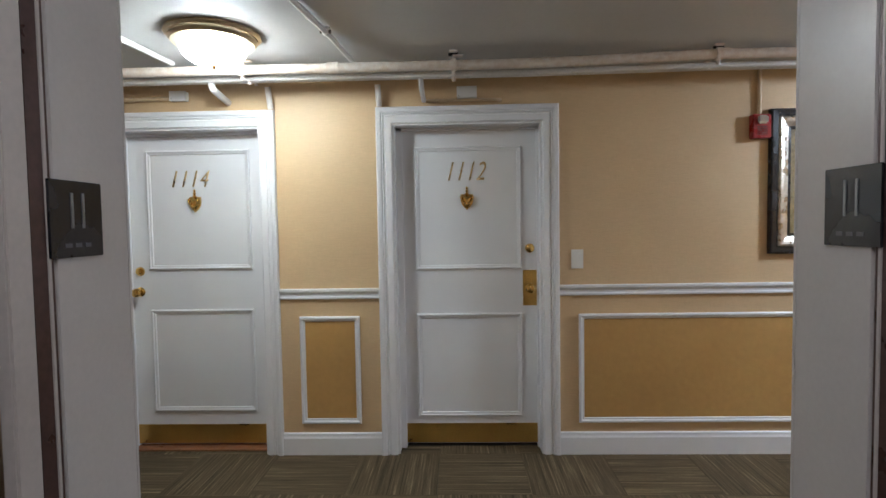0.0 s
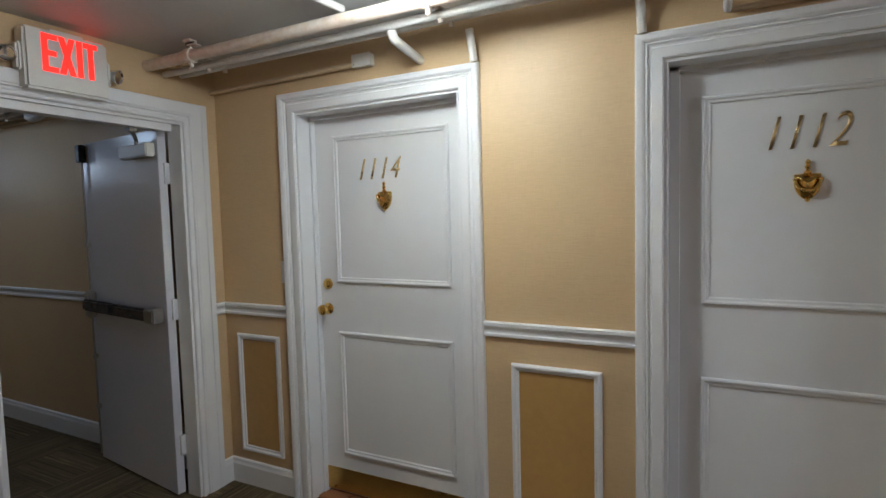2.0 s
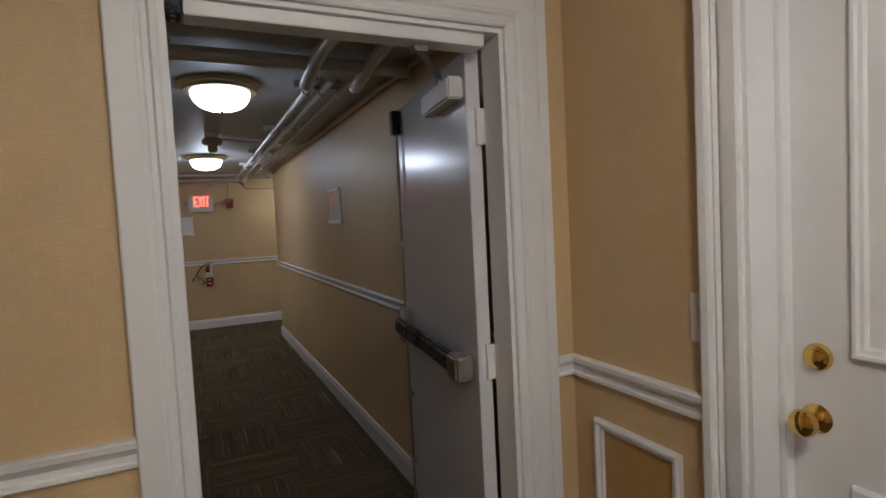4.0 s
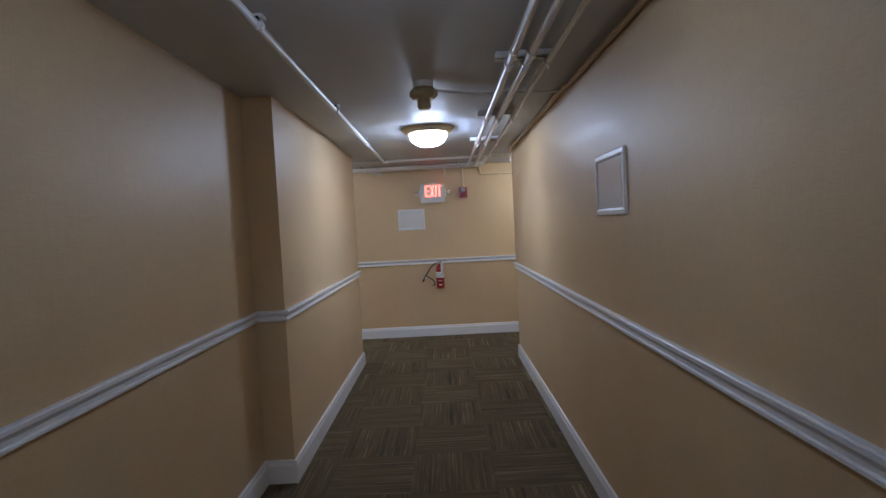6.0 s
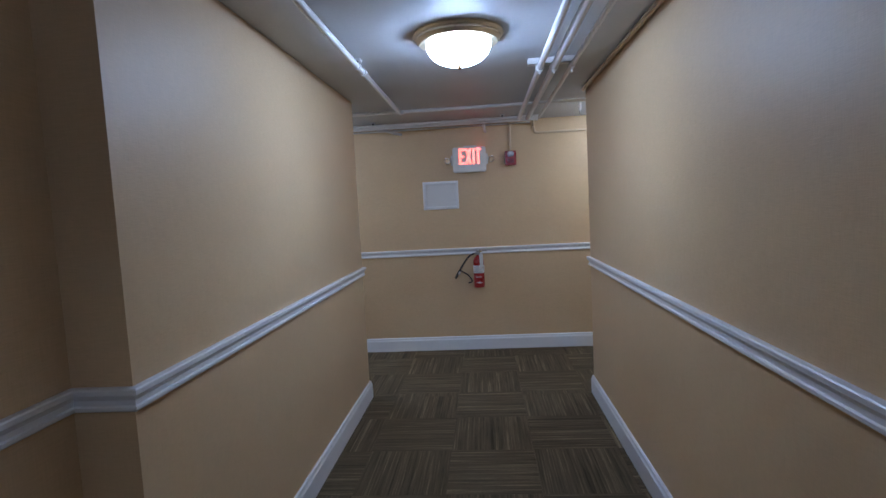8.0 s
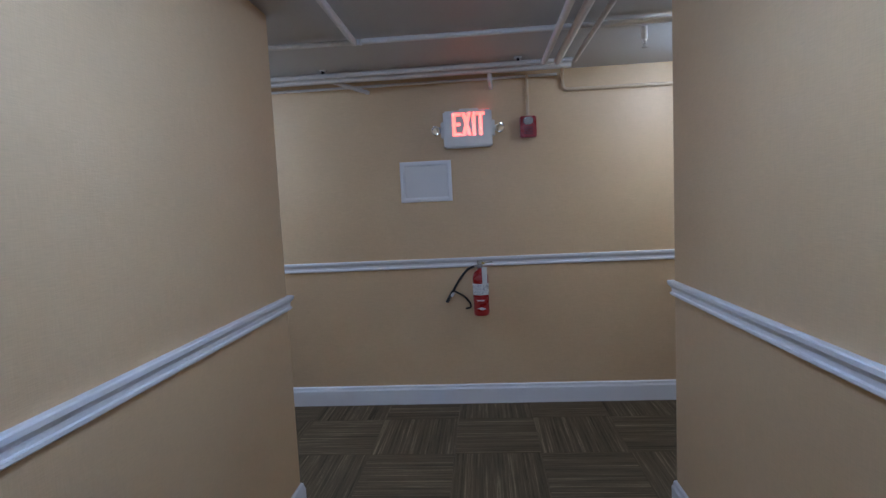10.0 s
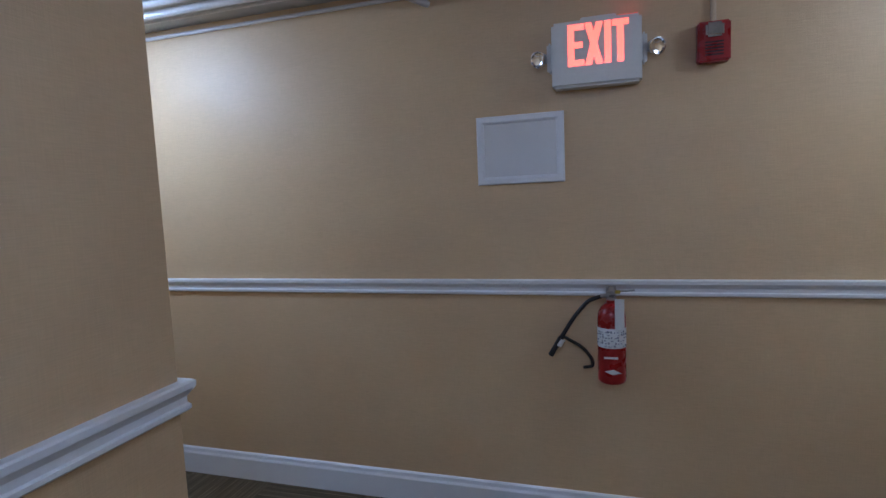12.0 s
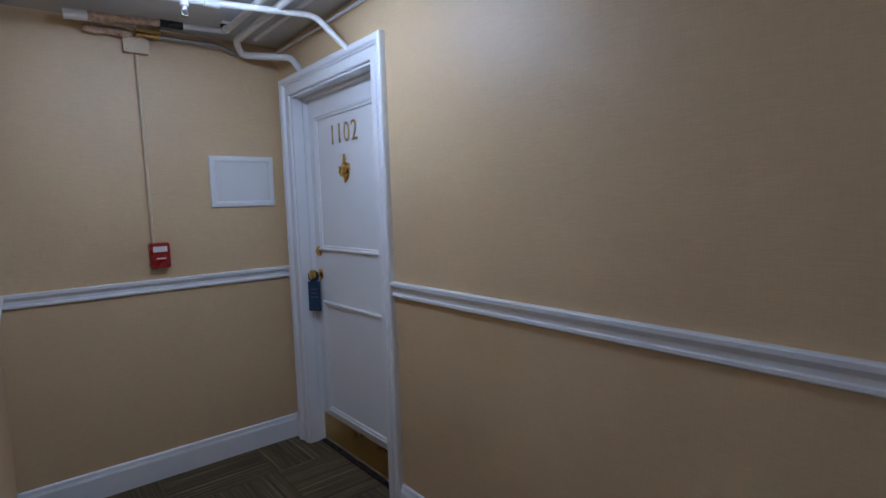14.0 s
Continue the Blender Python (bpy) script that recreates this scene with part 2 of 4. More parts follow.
def strips(pts, profile, to3, closed=False):
    """Mitred mouldings along a flat path: one bmesh a stretch. profile: (offset to the left of the path, height off its plane); to3 maps (u, v, w)."""
    pts = [Vector(p) for p in pts]
    n = len(pts)
    segs = [(i, (i + 1) % n) for i in range(n if closed else n - 1)]

    def left(i, j):
        d = (pts[j] - pts[i]).normalized()
        return Vector((-d.y, d.x))
    mitre = []
    for i in range(n):
        around = []
        if closed or i > 0:
            around.append(left((i - 1) % n, i))
        if closed or i < n - 1:
            around.append(left(i, (i + 1) % n))
        s = sum(around, Vector((0, 0)))
        s = s.normalized()
        mitre.append(s / max(0.2, s.dot(around[0])))
    made = []
    for i, j in segs:
        bm = bmesh.new()
        ends = [[bm.verts.new(to3(*(pts[e] + mitre[e] * a), b)) for a, b in profile] for e in (i, j)]
        c = len(profile)
        for q in range(c):
            bm.faces.new((ends[0][q], ends[0][(q + 1) % c], ends[1][(q + 1) % c], ends[1][q]))
        bm.faces.new(ends[0])
        bm.faces.new(ends[1][::-1])
        made.append(bm)
    return made


def joined(bms):
    """Several bmeshes as one."""
    out = bmesh.new()
    for b in bms:
        me = bpy.data.meshes.new("joined")
        b.to_mesh(me)
        b.free()
        out.from_mesh(me)
        bpy.data.meshes.remove(me)
    return out


def on_wall(x, y, z, facing):
    """Pose of a thing on a wall: local x to the right as one faces it, y up, z out of the wall."""
    right = {"-y": (1, 0, 0), "+x": (0, 1, 0), "+y": (-1, 0, 0), "-x": (0, -1, 0)}[facing]
    out = {"-y": (0, -1, 0), "+x": (1, 0, 0), "+y": (0, 1, 0), "-x": (-1, 0, 0)}[facing]
    m = Matrix((right, (0, 0, 1), out)).transposed().to_4x4()
    m.translation = (x, y, z)
    return m


def thing(name, m, label, category, group="", kind=""):
    ob = new(name)
    ob.empty_display_size = 0.1
    ob.matrix_basis = m
    return tagged(ob, label, category, group, kind)


def lettering(text, height, width, shear=0.0, depth=0.003, bold=0.0, spacing=1.0, flags=False):
    """Raised letters as a bmesh, centred, in the local x-y plane."""
    cu = bpy.data.curves.new("lettering", "FONT")
    cu.body, cu.size, cu.shear, cu.extrude, cu.offset = text, 1.0, shear, 0.0, bold
    cu.space_character = spacing
    cu.resolution_u = 4
    ob = new("lettering", cu)
    me = bpy.data.meshes.new_from_object(ob.evaluated_get(bpy.context.evaluated_depsgraph_get()))
    bpy.data.objects.remove(ob)
    bpy.data.curves.remove(cu)
    bm = bmesh.new()
    bm.from_mesh(me)
    bpy.data.meshes.remove(me)
    bmesh.ops.remove_doubles(bm, verts=bm.verts, dist=1e-4)
    xs, ys = [v.co.x for v in bm.verts], [v.co.y for v in bm.verts]
    k, kx = height / (max(ys) - min(ys)), width / (max(xs) - min(xs))
    for v in bm.verts:
        v.co = Vector(((v.co.x - (min(xs) + max(xs)) / 2) * kx, (v.co.y - (min(ys) + max(ys)) / 2) * k, 0))
    if flags:
        for f in bm.faces[:]:
            if len(f.verts) == 4 and max(v.co.y for v in f.verts) - min(v.co.y for v in f.verts) > height * 0.95:
                x, y = min((v.co.x, v.co.y) for v in f.verts if v.co.y > 0)
                q = [(0.001, 0), (-height * 0.20, -height * 0.17), (-height * 0.17, -height * 0.21), (-height * 0.03, -height * 0.15)]
                bm.faces.new([bm.verts.new((x + u, y + v - 0.0005, 0)) for u, v in q])
    r = bmesh.ops.extrude_face_region(bm, geom=bm.faces[:])
    for v in r["geom"]:
        if isinstance(v, bmesh.types.BMVert):
            v.co.z += depth
    return bm


def moved(bm, x=0.0, y=0.0, z=0.0):
    bmesh.ops.translate(bm, verts=bm.verts, vec=(x, y, z))
    return bm


# ---- structure ----
LOBBY_H, HALL_H = 2.34, 2.28
NORTH, WEST_LOBBY, END = 3.21, -2.78, -10.33
HALL_N = 3.187


def wall(name, x0, x1, y0, y1, height, openings=(), mat=None, label="beige woven wallcovering on a plaster wall", z0=0.0):
    """A wall with thickness; openings (from, to, top) run along its longer side."""
    bm = bmesh.new()
    along_x = (x1 - x0) > (y1 - y0)
    at, end = (x0, x1) if along_x else (y0, y1)
    us = sorted({at, end, *(v for o in openings for v in o[:2])})
    zs = sorted({z0, height, *(o[2] for o in openings)})
    d = y0 if along_x else x0
    grid = {(u, z): bm.verts.new((u, d, z) if along_x else (d, u, z)) for u in us for z in zs}
    for u0, u1 in zip(us, us[1:]):
        for za, zb in zip(zs, zs[1:]):
            if not any(a - 1e-6 <= u0 and u1 <= b + 1e-6 and zb <= top + 1e-6 for a, b, top in openings):
                bm.faces.new((grid[u0, za], grid[u1, za], grid[u1, zb], grid[u0, zb]))
    loose = [v for v in bm.verts if not v.link_faces]
    for v in loose:
        bm.verts.remove(v)
    r = bmesh.ops.extrude_face_region(bm, geom=bm.faces[:], use_keep_orig=True)
    move = (0, y1 - y0, 0) if along_x else (x1 - x0, 0, 0)
    bmesh.ops.translate(bm, verts=[v for v in r["geom"] if isinstance(v, bmesh.types.BMVert)], vec=move)
    return tagged(part(name, bm, mat or WALL), label, "wall", kind="structure")


D14, D12, D02 = (-2.20, -1.275), (-0.46, 0.445), (-0.98, -0.125)
D01 = (3.84, 4.70)
FIRE = (2.115, 2.994)
TOP = 2.04
LIFT = (-0.611, 0.472)
wall("wall_north", -2.875, 5.0, NORTH, 3.45, 2.40, [(*D14, TOP), (*D12, TOP)])
wall("wall_corridor_north", -9.00, -2.875, HALL_N, 3.45, 2.40)
wall("wall_lobby_west", -2.875, WEST_LOBBY, 0.84, NORTH, 2.40, [(*FIRE, 2.02)])
wall("wall_lobby_south", -2.875, 5.0, 0.66, 0.84, 2.40, [(LIFT[0] - 0.013, LIFT[1] + 0.013, 2.134)])
wall("wall_lobby_east", 5.0, 5.2, 0.66, 3.45, 2.40)
wall("wall_corridor_south_recess", -6.33, -2.875, 1.02, 1.285, 2.40)
wall("wall_corridor_south", -9.00, -6.33, 1.02, 1.46, 2.40)
wall("wall_cross_east_south", -9.00, -8.80, -1.14, 1.02, 2.40)
wall("wall_cross_east_north", -9.00, -8.80, 3.45, 5.20, 2.40)
wall("wall_end", -10.60, END, -1.40, 5.40, 2.40, [(*D02, 1.985), (*D01, 1.985)])
wall("wall_cross_south", END, -8.80, -1.40, -1.14, 2.40)
wall("wall_cross_north", END, -8.80, 5.20, 5.40, 2.40)

b = bmesh.new()
box(b, -2.875, 5.0, 0.66, NORTH, LOBBY_H, LOBBY_H + 0.1)
tagged(part("ceiling_lobby", b, CEILING), "white painted lobby ceiling", "ceiling", kind="structure")
b = bmesh.new()
box(b, END, -2.875, 1.02, NORTH, HALL_H, HALL_H + 0.1)
box(b, END, -9.00, -1.14, 1.02, HALL_H, HALL_H + 0.1)
box(b, END, -9.00, NORTH, 5.20, HALL_H, HALL_H + 0.1)
tagged(part("ceiling_corridor", b, CEILING), "white painted corridor ceiling", "ceiling", kind="structure")

b = bmesh.new()
box(b, -10.6, 5.2, -1.4, 5.4, -0.12, -0.008)
floor = tagged(part("floor", b, UNDERLAY), "floor laid with striped brown carpet tiles", "floor", kind="structure")

# baseboards and chair rails, by runs along the walls with the room on their left
BASE_PROFILE = [(0, 0.0), (0.018, 0.0), (0.018, 0.105), (0.013, 0.117), (0.011, 0.132), (0.005, 0.138), (0, 0.138)]
RAIL_PROFILE = [(0, 0.976), (0.010, 0.976), (0.016, 0.981), (0.016, 0.990), (0.011, 0.994), (0.011, 1.008), (0.018, 1.018), (0.024, 1.025), (0.025, 1.038), (0.021, 1.042), (0, 1.042)]
CW = 0.098
RUNS = [
    [(5.0, NORTH), (D12[1] + CW, NORTH)],
    [(D12[0] - CW, NORTH), (D14[1] + CW, NORTH)],
    [(D14[0] - CW, NORTH), (WEST_LOBBY, NORTH), (WEST_LOBBY, FIRE[1] + 0.140)],
    [(WEST_LOBBY, FIRE[0] - 0.104), (WEST_LOBBY, 0.84), (LIFT[0] - 0.16, 0.84)],
    [(LIFT[1] + 0.16, 0.84), (5.0, 0.84), (5.0, NORTH)],
    [(-9.00, 5.20), (-9.00, HALL_N), (-2.875, HALL_N)],
    [(-2.875, 1.285), (-6.33, 1.285), (-6.33, 1.46), (-9.00, 1.46), (-9.00, -1.14), (END, -1.14), (END, D02[0] - CW)],
    [(END, D02[1] + CW), (END, D01[0] - CW)],
    [(END, D01[1] + CW), (END, 5.20), (-9.00, 5.20)],
]
# the corridor's runs are listed from the lobby on, with the room on their right, and are walked the other way
for i, run in enumerate(RUNS):
    path = run if i < 5 else run[::-1]
    for nm, prof, lab in (("baseboard", BASE_PROFILE, "white painted wooden baseboard"), ("chair_rail", RAIL_PROFILE, "white moulded chair rail along the wall")):
        lift = {0: 0.006, 6: -0.008}.get(i, 0.0) if nm == "chair_rail" else 0.0
        bms = strips(path, prof, lambda u, v, w: Vector((u, v, w + lift)))
        tagged(part(nm, joined(bms), TRIM), lab, "trim", kind="structure")

# raised panel mouldings with a darker gold field under the rail
PANEL_PROFILE = [(0, 0), (0, 0.014), (-0.006, 0.019), (-0.014, 0.019), (-0.020, 0.010), (-0.028, 0.010), (-0.032, 0.004), (-0.032, 0)]


def wall_panel(m, w, h):
    t = thing("wall_panel", m, "gold wallcovering panel framed in white moulding", "wall panel", "wainscot panels", "structure")
    b = bmesh.new()
    box(b, -w / 2 + 0.01, w / 2 - 0.01, -h / 2 + 0.01, h / 2 - 0.01, 0.0, 0.004)
    part("panel_field", b, FIELD, t)
    c = [(-w / 2, -h / 2), (-w / 2, h / 2), (w / 2, h / 2), (w / 2, -h / 2)]
    for b in strips(c, [(u, v) for u, v in PANEL_PROFILE], lambda u, v, q: Vector((u, v, q)), True):
        part("moulding", b, TRIM, t)
    return t


for x0, x1 in ((-2.682, -2.375), (-1.057, -0.684), (0.66, 2.45), (2.65, 4.75)):
    wall_panel(on_wall((x0 + x1) / 2, NORTH, 0.533, "-y"), x1 - x0, 0.672)


# ---- doors ----
CASING = [(0, 0), (0, 0.014), (0.006, 0.018), (0.040, 0.018), (0.045, 0.010), (0.052, 0.010), (0.057, 0.020), (0.063, 0.017), (0.067, 0.024), (0.074, 0.028), (0.090, 0.030), (0.096, 0.027), (0.098, 0.020), (0.098, 0)]
LEAF_MOULD = [(0, 0), (0, 0.008), (-0.005, 0.014), (-0.011, 0.014), (-0.016, 0.009), (-0.024, 0.008), (-0.028, 0.003), (-0.028, 0)]


def knob(parent, x, y, d, label="polished brass door knob", plate=None):
    b = bmesh.new()
    if plate:
        box(b, x - plate[0] / 2, x + plate[0] / 2, y - plate[1] / 2, y + plate[1] / 2, d, d + 0.003, 0.001)
        part("escutcheon_plate", b, KICK, parent, "brushed brass escutcheon plate")
        b = bmesh.new()
    lathe(b, [(0.030, 0), (0.031, 0.004), (0.024, 0.009), (0.012, 0.012), (0.011, 0.028), (0.018, 0.034), (0.027, 0.042), (0.029, 0.052), (0.026, 0.061), (0.016, 0.066), (0, 0.066)],
          Matrix.Translation((x, y, d + (0.003 if plate else 0))), 28)
    return part("knob", b, BRASS, parent, label, True)


def deadbolt(parent, x, y, d):
    b = bmesh.new()
    lathe(b, [(0.029, 0), (0.029, 0.006), (0.026, 0.012), (0.018, 0.014), (0.017, 0.019), (0.012, 0.022), (0, 0.022)], Matrix.Translation((x, y, d)), 28)
    return part("deadbolt", b, BRASS, parent, "round brass deadbolt", True)


def knocker(parent, x, y, d):
    """An urn-shaped brass door knocker."""
    b = bmesh.new()
    outline = [(0.0, 0.037), (0.020, 0.036), (0.036, 0.035), (0.040, 0.031), (0.038, 0.024), (0.040, 0.010), (0.038, -0.008), (0.033, -0.026), (0.024, -0.040), (0.014, -0.050), (0.0, -0.054)]
    loop = outline + [(-u, v) for u, v in outline[-2:0:-1]]
    c = len(loop)
    rings = [[b.verts.new((x + u * k, y + v * k, d + w)) for u, v in loop] for k, w in ((1.0, 0.0), (1.0, 0.005), (0.93, 0.009), (0.80, 0.010), (0.68, 0.014), (0.45, 0.021), (0.20, 0.025))]
    for p, q in zip(rings, rings[1:]):
        for i in range(c):
            b.faces.new((p[i], p[(i + 1) % c], q[(i + 1) % c], q[i]))
    b.faces.new(rings[-1])
    # finial above, drop below
    up = pose(x, y + 0.036, d + 0.009, -90, 0, 0)
    lathe(b, [(0.004, -0.002), (0.012, 0.002), (0.012, 0.006), (0.006, 0.010), (0.008, 0.018), (0.011, 0.022), (0.006, 0.027), (0.006, 0.034), (0.009, 0.039), (0.004, 0.046), (0, 0.050)], up, 16)
    lathe(b, [(0.007, 0.0), (0.009, 0.005), (0.005, 0.010), (0, 0.013)], pose(x, y - 0.050, d + 0.007, 90, 0, 0), 14)
    # hinged swag that knocks
    for s in (-1, 1):
        lathe(b, [(0.007, 0.004), (0.008, 0.018), (0.005, 0.022), (0, 0.023)], Matrix.Translation((x + s * 0.036, y + 0.016, d)), 12)
    tube(b, [(x + 0.036 * math.cos(a), y + 0.014 + 0.036 * math.sin(a), d + 0.016 - 0.010 * math.sin(a)) for a in [math.pi + i * math.pi / 14 for i in range(15)]], 0.0055, 10)
    lathe(b, [(0.006, 0.0), (0.010, 0.006), (0.009, 0.012), (0, 0.015)], Matrix.Translation((x, y - 0.022, d + 0.022)), 14)
    return part("knocker", b, BRASS, parent, "urn-shaped polished brass knocker", True)


def guest_door(name, m, w, top, recess, number, knob_left, label, mould, at=None, stops=(0.014, 0.014), plate=False, shear=0.36, threshold=None, kick=0.150):
    """A panelled door in a moulded casing. Local x runs along the wall from the middle of the opening, y up, z out of the wall."""
    t = thing(name, m, label, "door", kind="structure")
    h = w / 2
    path = [(-h, 0.0), (-h, top), (h, top), (h, 0.0)]
    for nm, bmx in zip(("casing_leg", "casing_head", "casing_leg"), strips(path, CASING, lambda u, v, q: Vector((u, v, q)))):
        part(nm, bmx, TRIM, t)
    j = 0.012
    for x0, x1 in ((-h, -h + j), (h - j, h)):
        b = bmesh.new()
        box(b, x0, x1, 0, top - j, -0.235, 0.004)
        part("jamb", b, TRIM, t)
    b = bmesh.new()
    box(b, -h, h, top - j, top, -0.235, 0.004)
    part("head_jamb", b, TRIM, t)
    for x0, x1 in ((-h + j, -h + j + stops[0]), (h - j - stops[1], h - j)):
        b = bmesh.new()
        box(b, x0, x1, 0, top - j, -recess - 0.045, -recess + 0.030, 0.002)
        part("door_stop", b, TRIM, t)
    b = bmesh.new()
    box(b, -h + j, h - j, top - j - 0.016, top - j, -recess - 0.045, -recess + 0.030, 0.002)
    part("head_stop", b, TRIM, t)
    b = bmesh.new()
    if threshold:
        box(b, -h + j, h - j, 0, 0.010, -recess - 0.05, -recess + 0.075 if threshold == WOOD else -recess + 0.03, 0.003)
        # under an aluminium sweep the dark metal paints in the shaded gap below the leaf
        part("threshold", b, DARK if threshold == ALU else threshold, t, "worn threshold strip")
    lx0, lx1 = -h + j + stops[0] - 0.006, h - j - stops[1] + 0.006
    b = bmesh.new()
    box(b, lx0, lx1, 0.020, top - j - 0.012, -recess - 0.044, -recess, 0.002)
    leaf = part("leaf", b, DOOR, t, "white painted panelled door leaf")
    m0, m1, fields = mould
    for y0, y1 in fields:
        c = [(m0, y0), (m0, y1), (m1, y1), (m1, y0)]
        for bmx in strips(c, LEAF_MOULD, lambda u, v, q: Vector((u, v, q - recess)), True):
            part("leaf_moulding", bmx, DOOR, leaf)
    b = bmesh.new()
    box(b, lx0 + 0.004, lx1 - 0.004, 0.024, kick, -recess, -recess + 0.0025, 0.001)
    part("kick_plate", b, KICK, leaf, "brushed brass kick plate")
    if threshold == ALU:
        b = bmesh.new()
        box(b, lx0 + 0.004, lx1 - 0.004, 0.012, 0.0235, -recess, -recess + 0.008, 0.001)
        part("door_sweep", b, ALU, leaf, "bright aluminium door sweep")
    s = -1 if knob_left else 1
    edge = lx0 if knob_left else lx1
    if plate:
        knob(leaf, edge - s * 0.048, 1.018, -recess, "polished brass knob", (0.09, 0.225))
        deadbolt(leaf, edge - s * 0.048, 1.268, -recess)
    else:
        knob(leaf, edge - s * 0.055, 1.020 * top / 2.04, -recess)
        deadbolt(leaf, edge - s * 0.058, 1.153 * top / 2.04, -recess)
    if number:
        nx, ny, nw, nh, kx, ky = at
        nb = moved(lettering(number, nh, nw, shear, 0.004, -0.004, 1.15, True), nx, ny, -recess)
        part("number", nb, NUMERAL, leaf, "raised brass numerals " + number)
        knocker(leaf, kx, ky, -recess)
    return t


FIELDS14, FIELDS12, FIELDS02 = ((0.239, 0.903), (1.163, 1.922)), ((0.198, 0.860), (1.141, 1.912)), ((0.205, 0.845), (1.130, 1.865))
guest_door("door_1114", on_wall(sum(D14) / 2, NORTH, 0, "-y"), D14[1] - D14[0], TOP, 0.115, "1114", True, "white panelled guest room door numbered 1114",
           (-0.320, 0.350, FIELDS14), (-0.032, 1.742, 0.246, 0.103, -0.008, 1.590), threshold=WOOD)
guest_door("door_1112", on_wall(sum(D12) / 2, NORTH, 0, "-y"), D12[1] - D12[0], TOP, 0.115, "1112", False, "white panelled guest room door numbered 1112 with brass plate",
           (-0.330, 0.338, FIELDS12), (0.0, 1.759, 0.240, 0.114, -0.003, 1.577), (0.035, 0.010), True)
guest_door("door_1102", on_wall(END, sum(D02) / 2, 0, "+x"), D02[1] - D02[0], 1.985, 0.085, "1102", True, "white panelled guest room door numbered 1102 with hanger",
           (-0.325, 0.335, FIELDS02), (-0.003, 1.742, 0.260, 0.100, -0.002, 1.550), shear=0.0, threshold=ALU, kick=0.172)
guest_door("door_end", on_wall(END, sum(D01) / 2, 0, "+x"), D01[1] - D01[0], 1.985, 0.085, "", False, "white panelled door at the end of the corridor",
           (-0.325, 0.325, FIELDS02), threshold=STEEL)


def fire_door():
    """The propped-open corridor fire door with its frame."""
    w, top = FIRE[1] - FIRE[0], 2.02
    t = thing("fire_door", on_wall(WEST_LOBBY, sum(FIRE) / 2, 0, "+x"), "grey-white fire door held open into the corridor", "door", kind="structure")
    h = w / 2
    path = [(-h, 0.0), (-h, top), (h, top), (h, 0.0)]
    wide = [(0, 0), (0, 0.016), (0.006, 0.020), (0.016, 0.020), (0.022, 0.011), (0.032, 0.011), (0.037, 0.019), (0.043, 0.019), (0.048, 0.022), (0.100, 0.023), (0.104, 0.019), (0.104, 0)]
    for nm, bmx in zip(("casing_leg", "casing_head", "casing_leg"), strips(path, wide, lambda u, v, q: Vector((u, v, q)))):
        part(nm, bmx, TRIM, t)
    b = bmesh.new()
    box(b, h + 0.1045, h + 0.140, 0, top + 0.104, 0, 0.0225, 0.002)
    part("casing_filler", b, TRIM, t)
    for x0, x1 in ((-h, -h + 0.014), (h - 0.014, h)):
        b = bmesh.new()
        box(b, x0, x1, 0, top - 0.014, -0.096, 0.004)
        part("jamb", b, TRIM, t)
    b = bmesh.new()
    box(b, -h, h, top - 0.014, top, -0.096, 0.004)
    part("head_jamb", b, TRIM, t)
    b = bmesh.new()
    box(b, -h + 0.052, h - 0.052, top - 0.050, top - 0.014, -0.082, -0.012, 0.002)
    part("head_stop", b, TRIM, t)
    b = bmesh.new()
    box(b, -h + 0.014, -h + 0.046, top - 0.046, top - 0.014, -0.085, -0.018, 0.003)
    part("latch_strike", b, DARK, t, "dark steel latch strike")
    b = bmesh.new()
    for i in range(2):
        lathe(b, [(0.006, 0), (0.006, 0.002), (0, 0.003)], pose(-h + 0.030, top - 0.046, -0.036 - 0.03 * i, 90, 0, 0), 10)
    part("strike_screw", b, CHROME, t)
    for z in (0.28, 1.03, 1.76):
        b = bmesh.new()
        tube(b, [(h - 0.012, z - 0.055, -0.108), (h - 0.012, z + 0.055, -0.108)], 0.010, 12)
        box(b, h - 0.040, h - 0.008, z - 0.055, z + 0.055, -0.116, -0.098, 0.001)
        part("hinge", b, TRIM, t, "hinge painted white")
    # the leaf turns about its hinges; its own x runs from the hinge edge to the free edge, z towards the corridor's middle
    lm = pose(h - 0.064, 0.0, -0.114) @ pose(0, 0, 0, 0, 90 - 7.2, 0) @ Matrix.Diagonal((1.09, 1, -1, 1))
    L, H = 0.815, 1.992

    def leafpart(name, bm, mat, parent, label="", smooth=False):
        bmesh.ops.transform(bm, matrix=lm, verts=bm.verts)
        return part(name, bm, mat, parent, label, smooth)
    b = bmesh.new()
    box(b, 0, L, 0.012, H, -0.044, 0, 0.002)
    leaf = leafpart("leaf", b, FIRE_PAINT, t, "grey-white painted steel door leaf")
    b = bmesh.new()
    box(b, 0.020, 0.290, 1.850, 1.920, 0.0, 0.052, 0.006)
    leafpart("closer_body", b, PLASTIC, leaf, "white door closer box")
    b = bmesh.new()
    tube(b, [(0.350, 1.915, -0.25), (0.350, 1.946, -0.25)], 0.010, 10)
    tube(b, [(0.350, 1.942, -0.25), (0.275, 1.952, -0.15), (0.205, 1.958, -0.06)], 0.010, 8, 0.02)
    box(b, 0.184, 0.226, 1.952, 1.9695, -0.078, -0.042, 0.003)
    part("closer_arm", b, STEEL, leaf, "steel closer arm")
    b = bmesh.new()
    box(b, 0.06, 0.76, 0.968, 1.036, 0.022, 0.062, 0.012)
    leafpart("panic_bar", b, DARK, leaf, "dark steel panic bar")
    b = bmesh.new()
